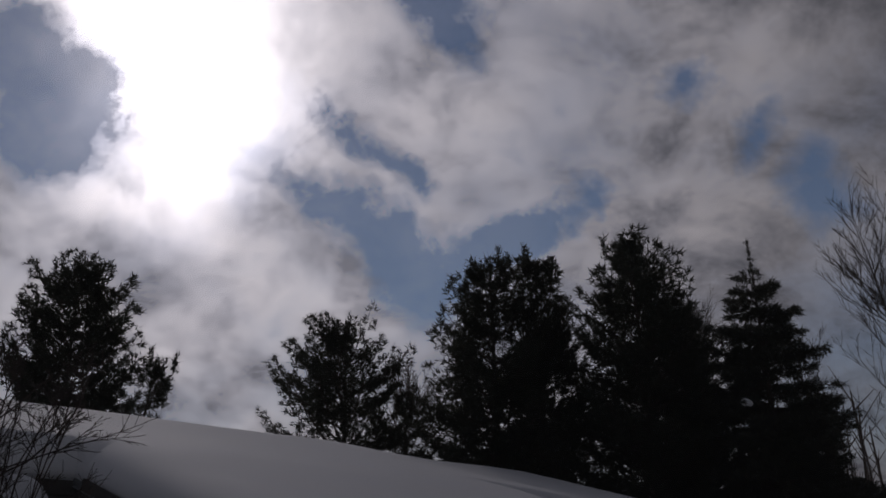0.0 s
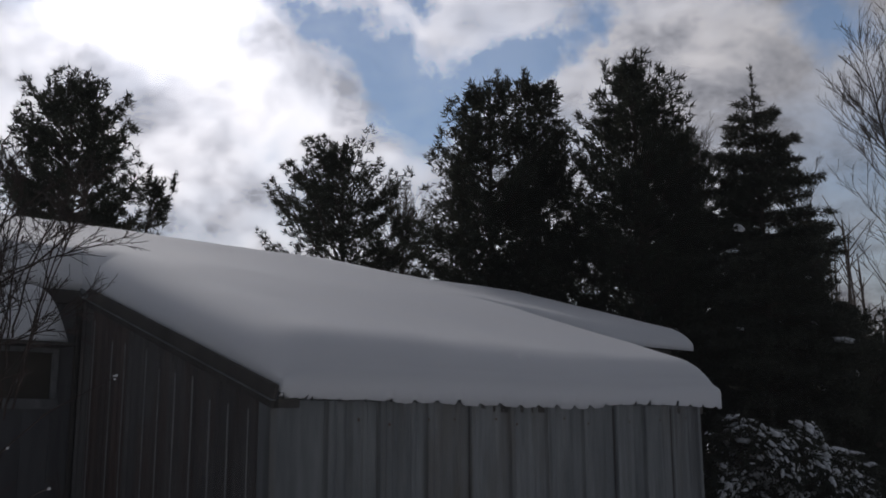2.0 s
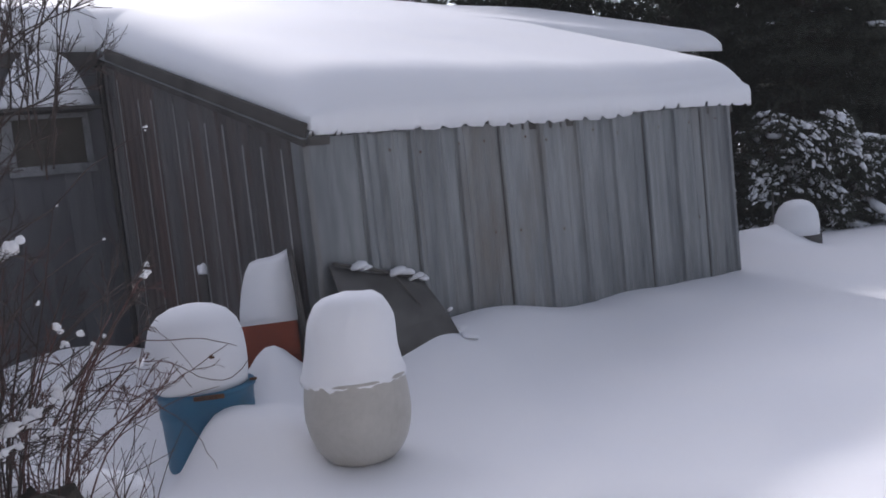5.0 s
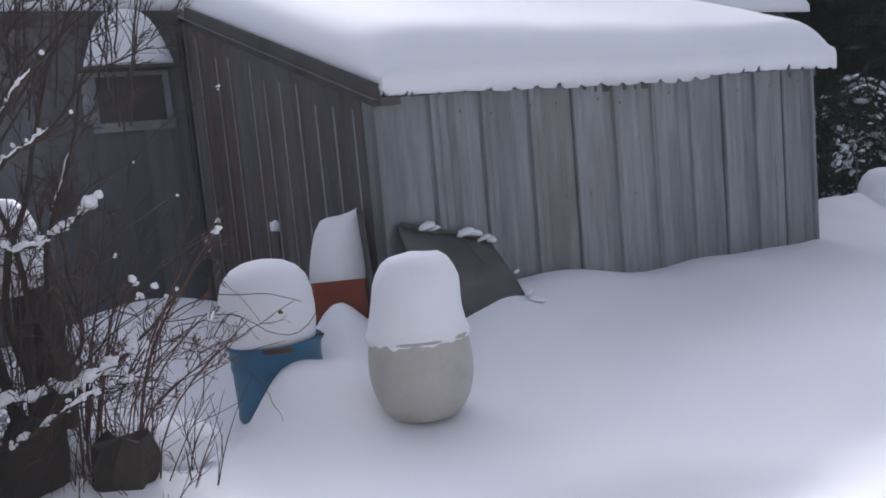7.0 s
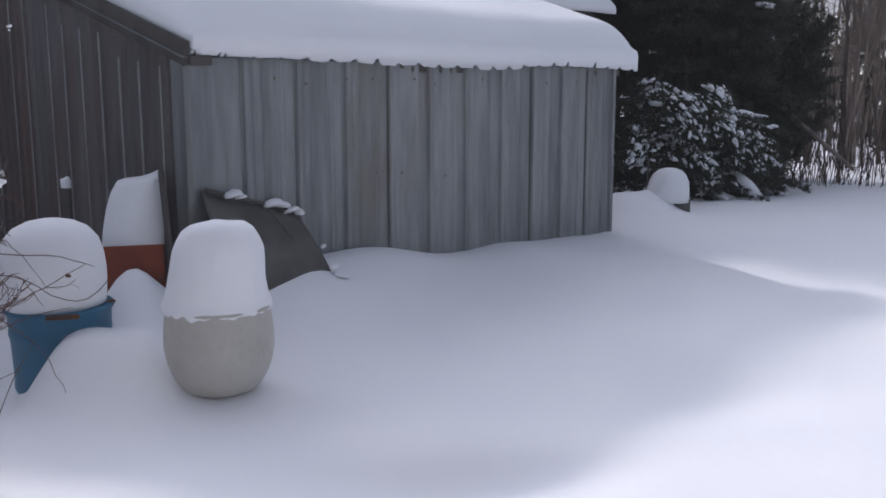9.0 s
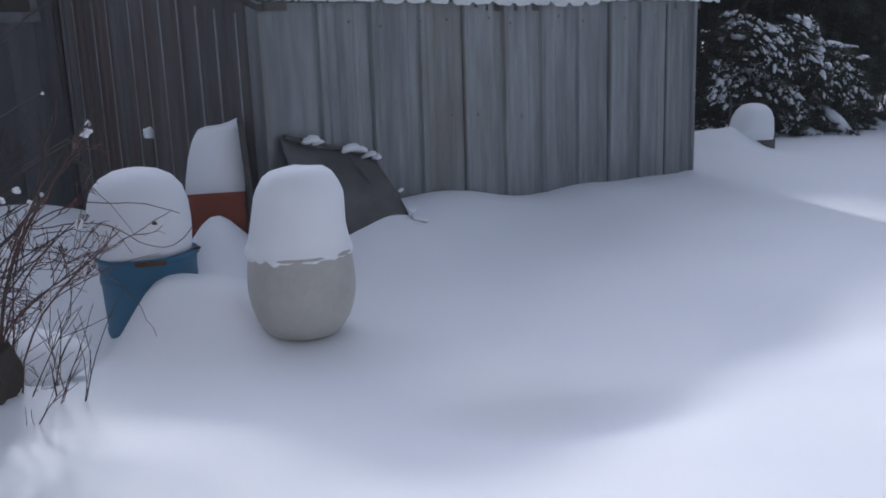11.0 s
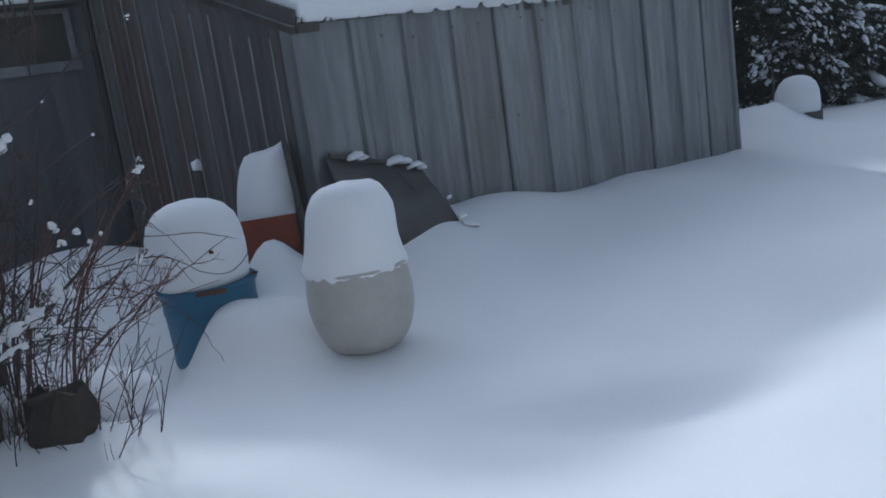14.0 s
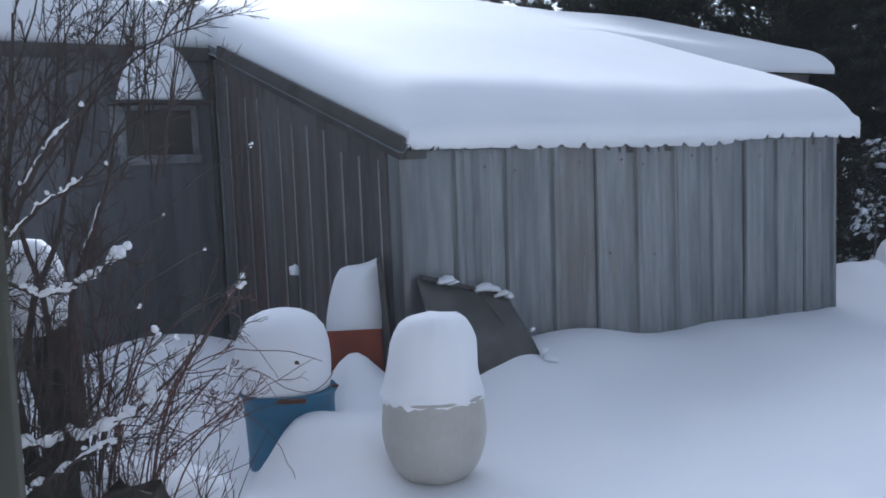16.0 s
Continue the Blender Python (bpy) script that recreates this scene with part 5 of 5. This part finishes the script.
    from_data("snow_crust", rime.v, rime.f, SNOW, sh, "thin snow crust along the limbs", smooth=True)


shrub()


# ---- snow-topped stumps and pots among the shrub ----
def stump(at, r, h, cap, label, seed, aside=0.0):
    s = thing("stump", at, label, "stump")
    v, f = lathe([(r * 1.08, -0.3), (r * 1.05, 0.0), (r, h * 0.4), (r * 0.97, h * 0.8), (r * 0.95, h), (r * 0.5, h + 0.01)], 24, 0.12, seed)
    from_data("wood", v, f, STUMP, s, smooth=True)
    w, hh = cap
    v, f = lathe([(w * 0.86, 0.0), (w, hh * 0.12), (w * 1.02, hh * 0.35), (w * 0.95, hh * 0.62), (w * 0.74, hh * 0.85), (w * 0.4, hh * 0.98), (w * 0.05, hh)], 32, 0.08, seed + 3)
    c = from_data("snow_pile", v, f, SNOW, smooth=True)
    c.location = (at[0] + aside, at[1], at[2] + h - 0.02)
    tagged(c, "tall cap of snow on a stump", "snow")


stump((-2.17, 5.05, 0.0), 0.125, 0.98, (0.19, 0.52), "dark upright log with a tall snow cap", 2, -0.12)
stump((-2.62, 4.75, 0.0), 0.15, 0.85, (0.22, 0.5), "dark upright log hidden in the shrub", 5)


def block(at, w, d, top, snow, seed):
    """A split, weathered log end with a slanting, chipped top and a little snow on it."""
    o = thing("log_block", at, "dark weathered block of split log under the shrub", "log", "log blocks")
    n = 14
    verts, faces = [], []
    for k, (z, s) in enumerate(((-0.3, 0.86), (0.0, 0.9), (0.35, 1.0), (0.7, 1.03), (0.92, 1.0), (1.0, 0.92))):
        for a in range(n):
            u = 2 * math.pi * a / n
            c, q = math.cos(u), math.sin(u)
            sq = 1 / max(abs(c), abs(q)) ** 0.6
            j = 1 + 0.36 * noise.noise((c * 1.7, q * 1.7 + seed, 1.6 * z)) + 0.08 * noise.noise((c * 5, q * 5 + seed, 5 * z))
            x, y = w * s * sq * j * c, d * s * sq * j * q
            rise = max(z, 0) * (0.45 * x + 0.16 * noise.noise((c * 2.2, q * 2.2, seed * 1.37 + 0.4)))
            verts.append((x, y, z * top + rise))
    for k in range(5):
        for a in range(n):
            e = (a + 1) % n
            faces.append((k * n + a, k * n + e, (k + 1) * n + e, (k + 1) * n + a))
    faces.append(tuple(range(5 * n, 6 * n)))
    from_data("wood", verts, faces, STUMP, o)
    rs = random.Random(seed)
    for x, y, r in snow:
        clump(o, Vector((x, y, top + 0.35 * x + 0.01)), r, rs, 0.5)


block((-1.5, 4.2, 0.11), 0.14, 0.10, 0.22, ((-0.05, -0.03, 0.02),), 1)
block((-2.02, 4.3, 0.07), 0.2, 0.13, 0.33, ((-0.06, -0.06, 0.026), (0.03, -0.05, 0.02)), 8)
block((-2.3, 4.1, 0.0), 0.15, 0.13, 0.5, ((0.02, -0.05, 0.04), (-0.06, -0.04, 0.05)), 11)
heap = new("snow_heap", MOUND)
heap.location, heap.scale = (-1.8, 4.8, 0.08), (0.6, 0.3, 0.17)
tagged(heap, "heap of snow caught among shrub stems", "snow")


def green_bin():
    b = thing("feed_bin", BIN_AT, "dark green box with a pale yellow lid under snow", "box")
    part("body", box(-0.34, 0.0, -0.16, 0.16, -0.4, BIN_TOP, 0.01), BIN_GREEN, b)
    bm = bmesh.new()
    prof = ((-0.36, 0.0), (0.02, 0.0), (0.055, 0.07), (-0.06, 0.26), (-0.36, 0.30))
    a = [bm.verts.new((x, -0.18, BIN_TOP + 0.002 + z)) for x, z in prof]
    c = [bm.verts.new((x, 0.18, BIN_TOP + 0.002 + z)) for x, z in prof]
    bm.faces.new(a), bm.faces.new(c)
    for i in range(5):
        j = (i + 1) % 5
        bm.faces.new((a[i], a[j], c[j], c[i]))
    part("lid", bm, PALE_YELLOW, b, "pale yellow sloping lid")
    c = new("snow_pile", MOUND)
    c.location, c.scale = (BIN_AT[0] - 0.12, BIN_AT[1], BIN_TOP + 0.29), (0.24, 0.19, 0.15)
    tagged(c, "rounded snow on the lid of a green box", "snow")


BIN_AT, BIN_TOP = (-2.13, 3.75, 0.0), 1.2
green_bin()


# ---- the house round the camera ----
def house():
    x0, x1, z0, z1 = -0.146, 0.95, 1.28, 2.42
    wl = part("wall_north", box(-2.6, x0 - 0.07, 0.2, 0.36, -0.6, 2.75), PLASTER)
    tagged(wl, "plain house wall beside the window", "wall", kind="structure")
    for nm, b in (("wall_north_right", (x1 + 0.07, 2.6, 0.2, 0.36, -0.6, 2.75)), ("wall_north_sill", (x0 - 0.07, x1 + 0.07, 0.2, 0.36, -0.6, z0 - 0.05)), ("wall_north_head", (x0 - 0.07, x1 + 0.07, 0.2, 0.36, z1 + 0.05, 2.75)),
                  ("wall_west", (-2.6, -2.5, -3.0, 0.199, -0.6, 2.75)), ("wall_east", (2.5, 2.6, -3.0, 0.199, -0.6, 2.75)), ("wall_south", (-2.6, 2.6, -3.1, -3.001, -0.6, 2.75))):
        tagged(part(nm, box(*b), PLASTER), "plain painted room wall", "wall", kind="structure")
    tagged(part("floor", box(-2.499, 2.499, -2.999, 0.199, 0.1, 0.2), FLOORING), "brown wooden room floor", "floor", kind="structure")
    tagged(part("ceiling", box(-2.6, 2.6, -3.1, 0.36, 2.752, 2.9), PLASTER), "plain room ceiling", "ceiling", kind="structure")
    w = thing("window_1", (0, 0, 0), "olive-painted house window with clear glass", "window", kind="structure")
    part("window_frame", box(x0 - 0.068, x0, 0.225, 0.262, z0, z1, 0.003), JAMB, w)
    part("window_frame", box(x1, x1 + 0.068, 0.225, 0.262, z0, z1, 0.003), JAMB, w)
    part("window_sill", box(x0 - 0.068, x1 + 0.068, 0.21, 0.40, z0 - 0.048, z0 - 0.002, 0.004), JAMB, w)
    part("window_head", box(x0 - 0.068, x1 + 0.068, 0.21, 0.30, z1 + 0.002, z1 + 0.048, 0.004), JAMB, w)
    pane = part("pane", box(x0 + 0.001, x1 - 0.001, 0.252, 0.256, z0 + 0.001, z1 - 0.001), GLASS, w, "clear glass pane")
    pane.visible_shadow = False


house()
